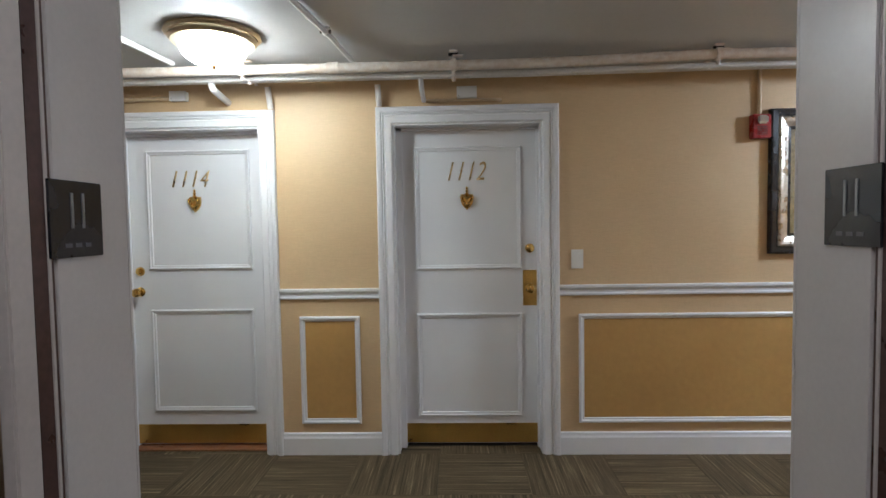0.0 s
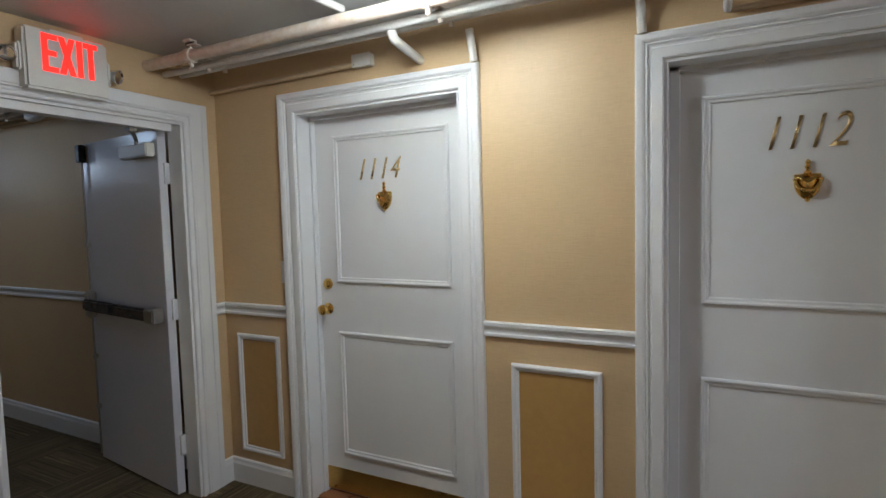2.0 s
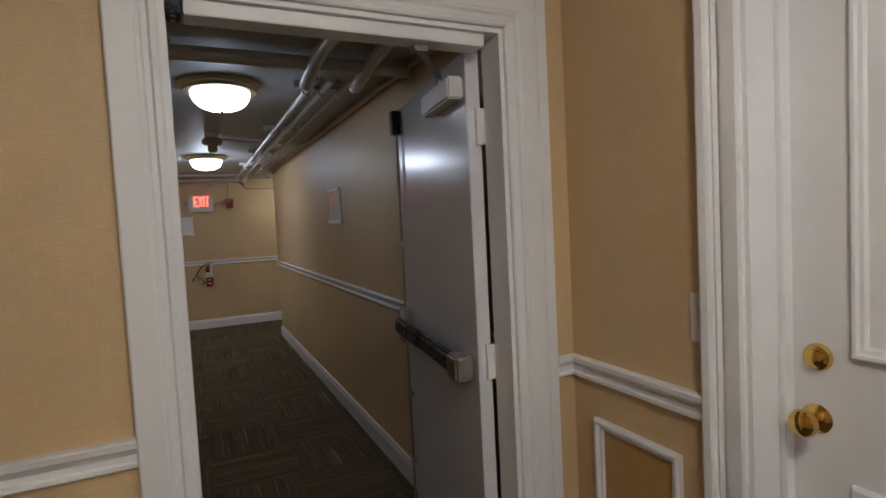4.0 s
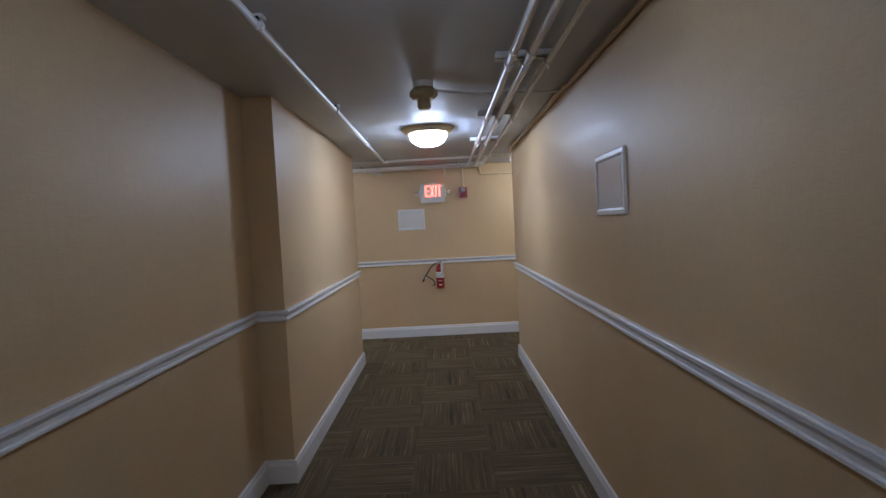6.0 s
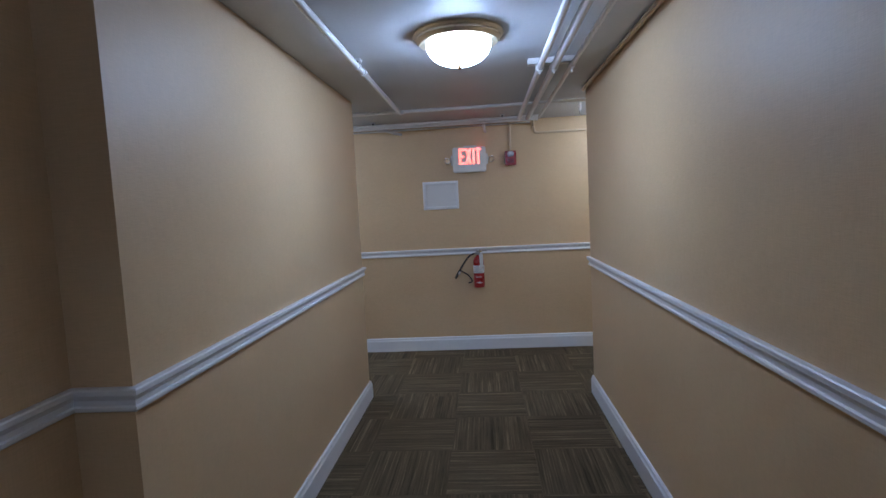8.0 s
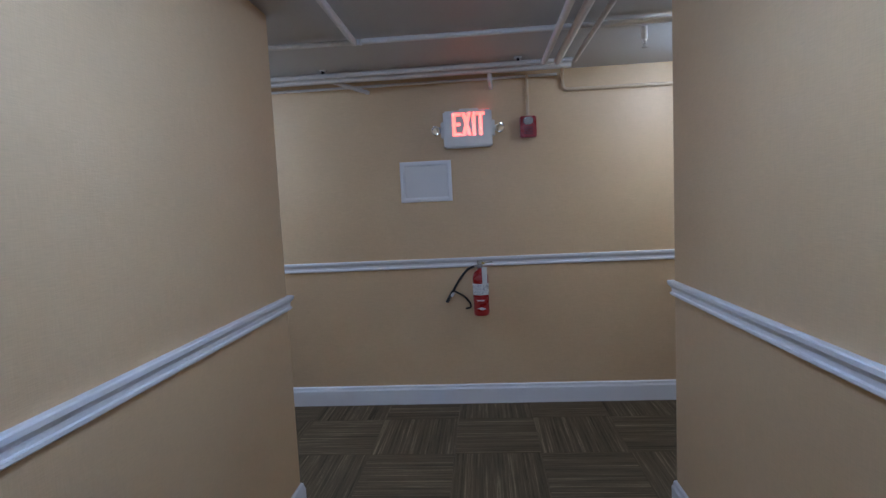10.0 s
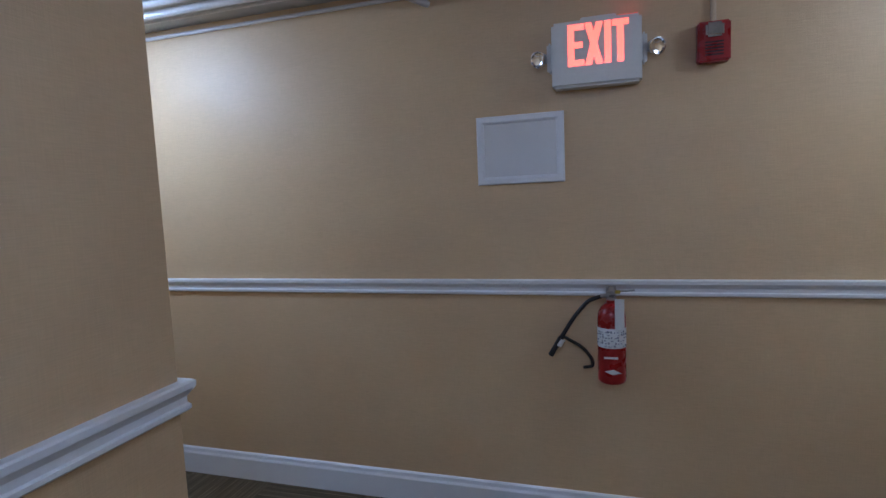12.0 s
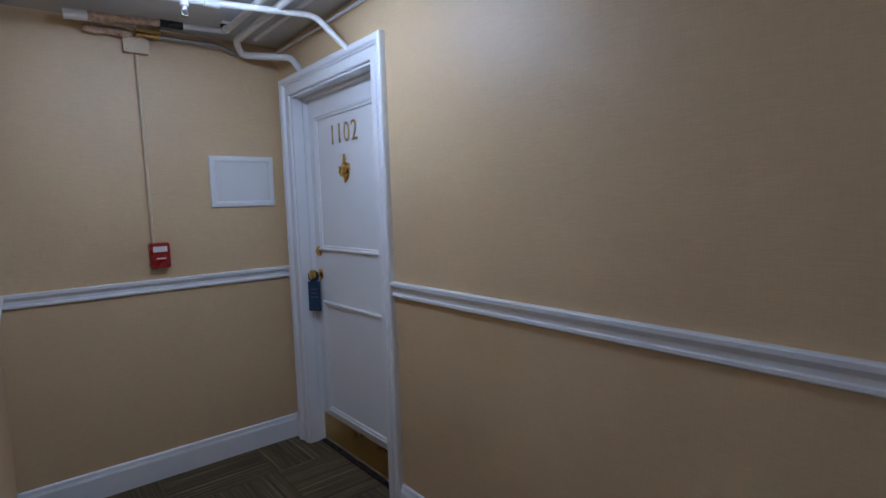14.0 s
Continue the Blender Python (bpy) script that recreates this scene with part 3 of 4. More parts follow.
    box(b, 0.03, 0.12, 0.962, 1.042, 0.0, 0.066, 0.008)
    leafpart("end_cap", b, STEEL, leaf, "worn steel end cap")
    b = bmesh.new()
    box(b, 0.46, 0.78, 0.975, 1.045, 0.040, 0.074, 0.010)
    leafpart("push_pad", b, DARK, leaf, "dark push pad")
    b = bmesh.new()
    box(b, 0.745, 0.802, 0.925, 1.090, 0.0, 0.05, 0.010)
    leafpart("latch_case", b, STEEL, leaf, "steel latch case")
    b = bmesh.new()
    tube(b, [(0.788, 0.05, 0.016), (0.788, 1.89, 0.016)], 0.006, 8)
    leafpart("latch_rod", b, STEEL, leaf, "vertical latch rod")
    b = bmesh.new()
    box(b, 0.765, 0.812, 1.880, 1.985, 0.0, 0.04, 0.004)
    leafpart("top_latch", b, DARK, leaf, "dark top latch")
    b = bmesh.new()
    for z in (0.34, 0.66, 1.36):
        box(b, 0.778, 0.798, z, z + 0.03, 0.0, 0.026, 0.003)
    leafpart("rod_guide", b, STEEL, leaf)
    return t


fire_door()

# ---- elevator ----
cab = thing("elevator", Matrix(), "open elevator cab with painted steel jambs", "elevator", kind="structure")
for x0, x1, s in ((LIFT[0] - 0.15, LIFT[0], 1), (LIFT[1], LIFT[1] + 0.15, -1)):
    b = bmesh.new()
    inner = x1 if s == 1 else x0
    box(b, min(inner, inner - s * 0.012), max(inner, inner - s * 0.012), 0.688, 0.848, 0, 2.13, 0.004)
    box(b, min(inner, inner - s * 0.15), max(inner, inner - s * 0.15), 0.8405, 0.856, 0, 2.26, 0.005)
    part("jamb", b, JAMB, cab, "grey-white painted steel jamb")
    b = bmesh.new()
    box(b, inner - s * 0.05 - 0.03, inner - s * 0.05 + 0.03, 0.56, 0.60, 0, 2.13)
    part("landing_door_edge", b, MAROON, cab, "bronze edge of the parted landing door")
    b = bmesh.new()
    box(b, min(inner - s * 0.002, inner - s * 0.02), max(inner - s * 0.002, inner - s * 0.02), 0.652, 0.676, 0, 2.13)
    part("door_slot_trim", b, MAROON, cab)
    b = bmesh.new()
    box(b, min(inner, inner - s * 0.02), max(inner, inner - s * 0.02), 0.677, 0.681, 0, 2.13)
    part("slot_bead", b, CAB, cab)
    b = bmesh.new()
    box(b, min(inner - s * 0.002, inner - s * 0.02), max(inner - s * 0.002, inner - s * 0.02), 0.682, 0.6875, 0, 2.13)
    part("door_slot_trim", b, MAROON, cab)
    b = bmesh.new()
    box(b, min(inner + s * 0.001, inner - s * 0.02), max(inner + s * 0.001, inner - s * 0.02), 0.610, 0.650, 0, 2.13, 0.003)
    part("edge_strip", b, CAB, cab, "tan edge strip beside the door slot")
    b = bmesh.new()
    box(b, min(inner - s * 0.004, inner - s * 0.4), max(inner - s * 0.004, inner - s * 0.4), 0.42, 0.545, 0, 2.3)
    part("cab_front_return", b, JAMB, cab)
    b = bmesh.new()
    box(b, min(inner - s * 0.4, inner - s * 0.46), max(inner - s * 0.4, inner - s * 0.46), -1.0, 0.545, 0, 2.3)
    part("cab_side", b, CAB, cab)
b = bmesh.new()
box(b, LIFT[0] - 0.012, LIFT[1] + 0.012, 0.655, 0.8405, 2.12, 2.132)
box(b, LIFT[0], LIFT[1], 0.841, 0.856, 2.12, 2.26, 0.004)
part("head", b, JAMB, cab)
b = bmesh.new()
box(b, LIFT[0] - 0.46, LIFT[1] + 0.46, -1.06, -1.0, 0, 2.3)
part("cab_back", b, CAB, cab)
b = bmesh.new()
box(b, LIFT[0] - 0.46, LIFT[1] + 0.46, -1.06, 0.66, 2.3, 2.35)
part("cab_ceiling", b, CAB, cab)
b = bmesh.new()
box(b, LIFT[0] - 0.46, LIFT[1] + 0.46, -1.06, 0.66, -0.006, 0.0)
part("cab_floor", b, UNDERLAY, cab)
b = bmesh.new()
box(b, LIFT[0], LIFT[1], 0.545, 0.84, 0.0, 0.006)
part("sill", b, STEEL, cab, "grooved metal door sill")
b = bmesh.new()
box(b, -0.50, 0.36, -0.70, 0.10, 2.285, 2.3)
part("cab_light", b, glowing("cab_light", (1.0, 0.96, 0.92), 3.4), cab, "lit cab ceiling panel")


def floor_plate(m):
    t = thing("floor_number_plate", m, "black floor number plate reading 11", "sign", "floor number plates")
    b = bmesh.new()
    box(b, -0.052, 0.052, -0.054, 0.054, 0, 0.004, 0.001)
    part("plate", b, BLACK, t)
    part("number", moved(lettering("11", 0.050, 0.026, 0, 0.0015, 0.0, 1.0), 0, 0.012, 0.004), GREY, t, "grey numerals 11")
    b = bmesh.new()
    for i in range(3):
        box(b, -0.026 + i * 0.019, -0.014 + i * 0.019, -0.040, -0.034, 0.004, 0.0052)
    part("braille_dots", b, INK, t)
    return t


floor_plate(on_wall(LIFT[0], 0.728, 1.440, "+x"))
floor_plate(on_wall(LIFT[1], 0.724, 1.440, "-x"))


# ---- ceiling lamps ----
def ceiling_lamp(x, y, z, colour, strength, power):
    t = thing("ceiling_lamp", pose(x, y, z), "flush brass ceiling lamp with a lit glass bowl", "ceiling lamp", "corridor ceiling lamps")
    b = bmesh.new()
    lathe(b, [(0, -0.001), (0.212, -0.001), (0.215, -0.010), (0.208, -0.018), (0.200, -0.020), (0.200, -0.030), (0.192, -0.036), (0.186, -0.046), (0.180, -0.048), (0, -0.046)], n=48)
    part("rim", b, RIM, t, "stepped brass rim", True)
    b = bmesh.new()
    prof = [(0.154 * math.cos(a) ** 0.8, -0.049 - 0.098 * math.sin(a)) for a in [i * (math.pi / 2) / 12 for i in range(12)]] + [(0, -0.147)]
    lathe(b, prof, n=48)
    part("bowl", b, translucent("lit_alabaster_glass", colour, strength), t, "glowing alabaster glass bowl", True)
    bulb = bpy.data.lights.new("bulb", "POINT")
    bulb.energy, bulb.color, bulb.shadow_soft_size = power, colour, 0.05
    lit = new("bulb", bulb)
    lit.parent = t
    lit.location = (0, 0, -0.095)
    b = bmesh.new()
    lathe(b, [(0.012, -0.146), (0.013, -0.150), (0.006, -0.154), (0.009, -0.159), (0.007, -0.165), (0, -0.168)], n=16)
    part("finial", b, BRASS, t, "small brass finial", True)
    return t


for spec in LAMPS:
    ceiling_lamp(*spec)


# ---- exit signs, alarms and small wall fixtures ----
def exit_letters(w, h, d):
    """The four condensed letters of the sign as raised strokes, from a common middle."""
    b = bmesh.new()

    def stroke(corners, lift=0.0):
        lo = [b.verts.new(((u - 0.5) * w, (v - 0.5) * h, 0)) for u, v in corners]
        hi = [b.verts.new(((u - 0.5) * w, (v - 0.5) * h, d + lift)) for u, v in corners]
        b.faces.new(hi)
        for i in range(4):
            b.faces.new((lo[i], lo[(i + 1) % 4], hi[(i + 1) % 4], hi[i]))

    def bar(u0, u1, v0, v1):
        stroke([(u0, v0), (u1, v0), (u1, v1), (u0, v1)])
    bar(0, 0.105, 0, 1)
    for v0, v1, u1 in ((0, 0.14, 0.275), (0.43, 0.57, 0.25), (0.86, 1, 0.275)):
        bar(0.105, u1, v0, v1)
    stroke([(0.285, 0), (0.395, 0), (0.585, 1), (0.475, 1)])
    stroke([(0.475, 0), (0.585, 0), (0.395, 1), (0.285, 1)], 0.0004)
    bar(0.61, 0.715, 0, 1)
    bar(0.735, 1.0, 0.86, 1)
    bar(0.815, 0.92, 0, 0.86)
    return b


def exit_sign(m, label, glow):
    """Thermoplastic exit sign with two lamp heads. Local origin at its middle on the wall."""
    t = thing("exit_sign", m, label, "exit sign", "exit signs")
    b = bmesh.new()
    box(b, -0.163, 0.163, -0.122, 0.122, 0.0, 0.072, 0.010)
    part("housing", b, PLASTIC, t)
    b = bmesh.new()
    box(b, -0.055, 0.075, 0.121, 0.136, 0.004, 0.05, 0.003)
    part("canopy", b, PLASTIC, t)
    b = bmesh.new()
    box(b, 0.080, 0.150, 0.121, 0.124, 0.020, 0.060)
    part("top_lens", b, LENS, t, "red lens on the sign's top")
    part("letters", moved(exit_letters(0.218, 0.152, 0.002), 0.008, 0.030, 0.0715), glow, t, "glowing red letters EXIT")
    for s in (-1, 1):
        b = bmesh.new()
        box(b, min(s * 0.160, s * 0.182), max(s * 0.160, s * 0.182), -0.055, 0.055, 0.012, 0.058, 0.008)
        box(b, min(s * 0.180, s * 0.198), max(s * 0.180, s * 0.198), -0.012, 0.012, 0.03, 0.054, 0.003)
        part("lamp_arm", b, PLASTIC, t)
        b = bmesh.new()
        mm = Matrix.Translation((s * 0.208, 0.0, 0.042)) @ Euler((radians(12), radians(s * 28), 0)).to_matrix().to_4x4()
        lathe(b, [(0, -0.030), (0.015, -0.029), (0.025, -0.016), (0.030, 0.004), (0.032, 0.020), (0.028, 0.021), (0.024, 0.015), (0, 0.009)], mm, 24)
        part("lamp_head", b, CHROME, t, "round chrome emergency lamp head", True)
    return t


exit_sign(on_wall(WEST_LOBBY, 2.425, 2.172, "+x"), "white exit sign with red letters above the fire door", EXIT_RED)
exit_sign(on_wall(END, 2.293, 1.914, "+x"), "white exit sign with red letters on the end wall", EXIT_BRIGHT)


def strobe_alarm(m, label):
    t = thing("fire_alarm", m, label, "fire alarm", "fire alarms")
    b = bmesh.new()
    box(b, -0.054, 0.054, -0.070, 0.070, 0, 0.048, 0.006)
    part("housing", b, RED, t)
    b = bmesh.new()
    box(b, -0.030, 0.030, 0.012, 0.062, 0.046, 0.066, 0.008)
    part("strobe_lens", b, CHROME, t, "clear strobe lens")
    b = bmesh.new()
    for i in range(5):
        box(b, -0.030, 0.030, -0.050 + i * 0.011, -0.045 + i * 0.011, 0.047, 0.050)
    part("sounder_grille", b, DARK, t)
    return t


strobe_alarm(on_wall(1.722, NORTH, 1.973, "-y"), "red strobe fire alarm beside the picture")
strobe_alarm(on_wall(END, 2.698, 1.908, "+x"), "red strobe fire alarm beside the exit sign")

t = thing("pull_station", on_wall(-9.645, -1.14, 1.155, "+y"), "red fire alarm pull station under a conduit", "fire alarm")
b = bmesh.new()
box(b, -0.045, 0.045, -0.063, 0.063, 0, 0.045, 0.005)
part("housing", b, RED, t)
b = bmesh.new()
box(b, -0.034, 0.034, -0.030, 0.004, 0.044, 0.056, 0.004)
part("pull_handle", b, RED, t)
b = bmesh.new()
box(b, -0.032, 0.032, 0.018, 0.046, 0.0445, 0.0465)
box(b, -0.022, 0.022, -0.017, -0.010, 0.0555, 0.0570)
part("lettering_bar", b, LABEL, t)


def switch_plate(m, label, w=0.072):
    t = thing("light_switch", m, label, "light switch", "wall switches")
    b = bmesh.new()
    box(b, -w / 2, w / 2, -0.058, 0.058, 0, 0.006, 0.002)
    part("plate", b, PLASTIC, t)
    b = bmesh.new()
    box(b, -w * 0.22, w * 0.22, -0.033, 0.033, 0.005, 0.010, 0.002)
    part("rocker", b, PLASTIC, t)


switch_plate(on_wall(0.652, NORTH, 1.204, "-y"), "white rocker switch plate beside the door casing")
switch_plate(on_wall(-2.319, NORTH, 1.222, "-y"), "narrow white switch plate hard against the door casing", 0.040)


def access_panel(m, w, h, label):
    t = thing("access_panel", m, label, "access panel", "access panels")
    c = [(-w / 2, -h / 2), (-w / 2, h / 2), (w / 2, h / 2), (w / 2, -h / 2)]
    prof = [(0, 0), (0, 0.008), (-0.004, 0.012), (-0.022, 0.013), (-0.030, 0.009), (-0.033, 0.004), (-0.033, 0)]
    for bmx in strips(c, prof, lambda u, v, q: Vector((u, v, q)), True):
        part("frame_side", bmx, TRIM, t)
    b = bmesh.new()
    box(b, -w / 2 + 0.03, w / 2 - 0.03, -h / 2 + 0.03, h / 2 - 0.03, 0, 0.006)
    part("panel", b, PANEL, t)
    b = bmesh.new()
    box(b, -w / 2 + 0.052, w / 2 - 0.052, -h / 2 + 0.050, h / 2 - 0.050, 0.0055, 0.0078, 0.001)
    part("inner_panel", b, PANEL, t)
    return t


access_panel(on_wall(END, 1.989, 1.579, "+x"), 0.356, 0.279, "white framed access panel below the exit sign")
access_panel(on_wall(-5.648, HALL_N, 1.632, "-y"), 0.410, 0.285, "white framed access panel on the corridor wall")
access_panel(on_wall(-10.09, -1.14, 1.525, "+y"), 0.348, 0.276, "white framed access panel beside door 1102")

# picture
t = thing("framed_picture", on_wall(2.248, NORTH, 1.648, "-y"), "olive print in a black and silver frame", "picture")
W, H = 0.93, 0.855
for nm, mat, w, h, prof in (("outer_frame_side", BLACK, W, H, [(0, 0), (0, 0.030), (-0.008, 0.036), (-0.040, 0.034), (-0.046, 0.026), (-0.046, 0)]),
                            ("silver_frame_side", SILVER, W - 0.088, H - 0.088, [(0, 0.004), (0, 0.036), (-0.012, 0.042), (-0.030, 0.038), (-0.060, 0.024), (-0.060, 0.004)]),
                            ("inner_lip", BLACK, W - 0.206, H - 0.206, [(0, 0.004), (0, 0.024), (-0.018, 0.022), (-0.018, 0.004)])):
    c = [(-w / 2, -h / 2), (-w / 2, h / 2), (w / 2, h / 2), (w / 2, -h / 2)]
    for bmx in strips(c, prof, lambda u, v, q: Vector((u, v, q)), True):
        part(nm, bmx, mat, t)
b = bmesh.new()
box(b, -W / 2 + 0.1, W / 2 - 0.1, -H / 2 + 0.1, H / 2 - 0.1, 0.006, 0.012)
part("print", b, ART, t, "plain olive-gold print")

# fire extinguisher, hung from a bracket on the rail
t = thing("fire_extinguisher", on_wall(END, 2.336, 0.0, "+x"), "red fire extinguisher with a black hose hung on the wall", "fire extinguisher")
b = bmesh.new()
lathe(b, [(0, 0.648), (0.046, 0.648), (0.052, 0.654), (0.053, 0.664), (0.053, 0.905), (0.050, 0.925), (0.040, 0.945), (0.026, 0.957), (0.018, 0.962), (0.018, 0.972), (0, 0.972)],
      pose(0, 0, 0.070, -90, 0, 0), 32)
part("cylinder", b, RED, t, smooth=True)
b = bmesh.new()
lathe(b, [(0.0535, 0.792), (0.0540, 0.793), (0.0540, 0.868), (0.0535, 0.869)], pose(0, 0, 0.070, -90, 0, 0), 32)
band = part("label_band", b, LABEL, t, "white instruction label", True)
b = bmesh.new()
rng = random.Random(5)
for j in range(6):
    for i in range(11):
        a = -1.1 + i * 0.22 + rng.uniform(-0.05, 0.05)
        x, z = 0.0543 * math.sin(a), 0.070 + 0.0543 * math.cos(a)
        q = rng.uniform(0.002, 0.005)
        if rng.random() < 0.75:
            box(b, x - q, x + q, 0.798 + j * 0.011, 0.798 + j * 0.011 + rng.choice((0.003, 0.004, 0.008)), z - 0.002, z + 0.0008)
part("label_pictogram", b, MARK, t)
b = bmesh.new()
box(b, -0.030, 0.022, 0.752, 0.760, 0.1225, 0.1242)
part("lettering_bar", b, LABEL, t)
b = bmesh.new()
q = [b.verts.new((u, v, w)) for w in (0.1225, 0.1242) for u, v in ((-0.028, 0.702), (0.002, 0.690), (0.034, 0.698), (0.004, 0.710))]
for f in ((4, 5, 6, 7), (0, 1, 5, 4), (1, 2, 6, 5), (2, 3, 7, 6), (3, 0, 4, 7)):
    b.faces.new([q[i] for i in f])
part("lettering_bar", b, LABEL, t)
b = bmesh.new()
box(b, -0.016, 0.016, 0.970, 1.010, 0.055, 0.085, 0.004)
tube(b, [(-0.010, 0.990, 0.070), (-0.040, 0.986, 0.070)], 0.009, 10)
part("valve", b, STEEL, t, "metal valve head")
b = bmesh.new()
box(b, -0.010, 0.010, 1.008, 1.020, 0.050, 0.150, 0.003)
box(b, -0.010, 0.010, 0.985, 0.995, 0.080, 0.140, 0.003)
tube(b, [(0.012, 1.006, 0.08), (0.085, 1.014, 0.085)], 0.004, 8)
part("handle", b, STEEL, t, "steel carrying handle and lever")
b = bmesh.new()
box(b, 0.014, 0.034, 1.000, 1.014, 0.088, 0.094, 0.002)
part("safety_seal", b, YELLOW, t, "yellow plastic safety seal")
b = bmesh.new()
box(b, 0.012, 0.046, 0.868, 0.985, 0.122, 0.1235)
part("inspection_tag", b, LABEL, t, "white paper inspection tag")
b = bmesh.new()
tube(b, [(-0.036, 0.986, 0.070), (-0.085, 0.970, 0.072), (-0.140, 0.905, 0.075), (-0.176, 0.846, 0.078), (-0.196, 0.812, 0.078)], 0.0085, 10, 0.05)
part("hose", b, RUBBER, t, "black rubber hose", True)
b = bmesh.new()
tube(b, [(-0.192, 0.820, 0.078), (-0.236, 0.744, 0.078)], 0.011, 10)
part("nozzle", b, RUBBER, t)
b = bmesh.new()
tube(b, [(-0.188, 0.812, 0.078), (-0.204, 0.786, 0.078)], 0.0125, 10)
part("nozzle_band", b, LABEL, t)
b = bmesh.new()
tube(b, [(-0.186, 0.822, 0.070), (-0.110, 0.775, 0.055), (-0.075, 0.725, 0.045), (-0.072, 0.696, 0.045), (-0.110, 0.690, 0.045)], 0.0065, 8, 0.03)
part("hose_strap", b, RUBBER, t, "loose black strap", True)
b = bmesh.new()
box(b, -0.020, 0.020, 0.90, 1.03, 0.0, 0.018, 0.002)
part("bracket", b, STEEL, t)

# do-not-disturb card on the knob of door 1102
t = thing("door_hanger", on_wall(END - 0.039, -0.905, 0.885, "+x") @ pose(0, 0, 0, 0, 30, 0), "dark blue card hanging from the door knob", "door hanger")
b = bmesh.new()
box(b, -0.040, 0.040, -0.100, 0.070, -0.001, 0.001)
part("card", b, BLUE, t)
b = bmesh.new()
lathe(b, [(0.036, 0), (0.036, 0.002), (0.033, 0.002)], Matrix.Translation((0, 0.098, -0.001)), 24)
part("hook_loop", b, BLUE, t)
b = bmesh.new()
for i, w in enumerate((0.05, 0.04, 0.045)):
    box(b, -w / 2, w / 2, 0.02 - i * 0.022, 0.028 - i * 0.022, 0.001, 0.0018)
part("lettering_bar", b, INK, t)


# ---- pipes ----
def pipe(pts, r, label, mat=None, bend=0.0, clamps=(), couplings=(), name="ceiling_pipe"):
    """A painted pipe with its clamps (places along it, and the ceiling's height) and couplings."""
    t = thing(name, Matrix(), label, "pipe", "painted ceiling pipes")
    b = bmesh.new()
    tube(b, pts, r, 14, bend)
    part("pipe", b, mat or PIPE, t, smooth=True)
    for x, y, z, along, top in clamps:
        b = bmesh.new()
        d = Vector((1, 0, 0)) if along == "x" else Vector((0, 1, 0))
        q = Vector((x, y, z))
        big = r > 0.025
        tube(b, [q - d * (0.015 if big else 0.012), q + d * (0.015 if big else 0.012)], r + (0.008 if big else 0.004), 14)
        if big and along == "x":
            for dy, dz, k in ((0.0, -r, 0.026), (0.095, -0.034, 0.016), (0.19, -0.018, 0.016)):
                tube(b, [q + Vector((0, dy, dz)), q + Vector((0, dy + 0.004, dz - k))], 0.010, 8)
            box(b, x - 0.012, x + 0.012, y - 0.01, y + 0.20, z - 0.004, z + 0.004, 0.001)
            box(b, x - 0.004, x + 0.050, y - 0.018, y + 0.018, top - 0.030, top - 0.024, 0.001)
        tube(b, [q + Vector((0, 0, r)), Vector((x, y, top))], 0.006, 8)
        box(b, x - 0.022, x + 0.022, y - 0.022, y + 0.022, top - 0.012, top, 0.002)
        part("clamp", b, mat or PIPE, t)
        b = bmesh.new()
        box(b, x - 0.026, x + 0.026, y - 0.008, y + 0.008, top - 0.026, top - 0.010, 0.002)
        part("clamp_bolt", b, DARK, t, "dark clamp bolt")
    for x, y, z, along in couplings:
        b = bmesh.new()
        d = Vector((1, 0, 0)) if along == "x" else Vector((0, 1, 0))
        q = Vector((x, y, z))
        tube(b, [q - d * 0.03, q + d * 0.03], r + 0.005, 14)
        part("coupling", b, mat or PIPE, t, smooth=True)
    return t


LC, HC = LOBBY_H, HALL_H
pipe([(WEST_LOBBY, 2.82, 2.268), (0.35, 2.82, 2.266), (1.3, 2.82, 2.290), (5.0, 2.82, 2.284)], 0.026, "white painted sprinkler main along the lobby wall", PIPE_MAIN,
     clamps=[(-2.46, 2.82, 2.268, "x", LC), (-1.21, 2.82, 2.268, "x", LC), (-0.08, 2.82, 2.268, "x", LC), (1.30, 2.82, 2.290, "x", LC), (3.0, 2.82, 2.284, "x", LC)],
     couplings=[(-0.72, 2.82, 2.268, "x")])
pipe([(WEST_LOBBY, 2.915, 2.248), (0.35, 2.915, 2.246), (1.3, 2.915, 2.259), (5.0, 2.915, 2.26)], 0.016, "thin white painted pipe beside the sprinkler main")
pipe([(WEST_LOBBY, 3.01, 2.262), (0.35, 3.01, 2.262), (1.3, 3.01, 2.272), (5.0, 3.01, 2.272)], 0.014, "thin white painted pipe beside the sprinkler main")
pipe([(WEST_LOBBY, 3.185, 2.205), (-1.80, 3.185, 2.215)], 0.012, "slim tan conduit along the top of the wall", PIPE_TAN)
pipe([(-1.435, 2.93, 2.24), (-1.435, 2.95, 2.205), (-1.460, 3.21, 2.188)], 0.019, "white elbow pipe entering the wall above a door", bend=0.03)
pipe([(-1.195, 3.150, 2.262), (-1.190, 3.180, 2.138)], 0.017, "white pipe stub dropping onto a door casing")
pipe([(-0.535, 3.150, 2.262), (-0.532, 3.180, 2.138)], 0.017, "white pipe stub dropping onto a door casing")
pipe([(-0.262, 2.93, 2.24), (-0.262, 2.98, 2.19), (-0.262, 3.165, 2.165)], 0.014, "white elbow pipe turning down to the wall", bend=0.03)
pipe([(-0.262, 3.185, 2.165), (0.17, 3.19, 2.168), (0.20, 3.21, 2.168)], 0.010, "slim tan conduit along the wall above a door", PIPE_TAN, bend=0.02)
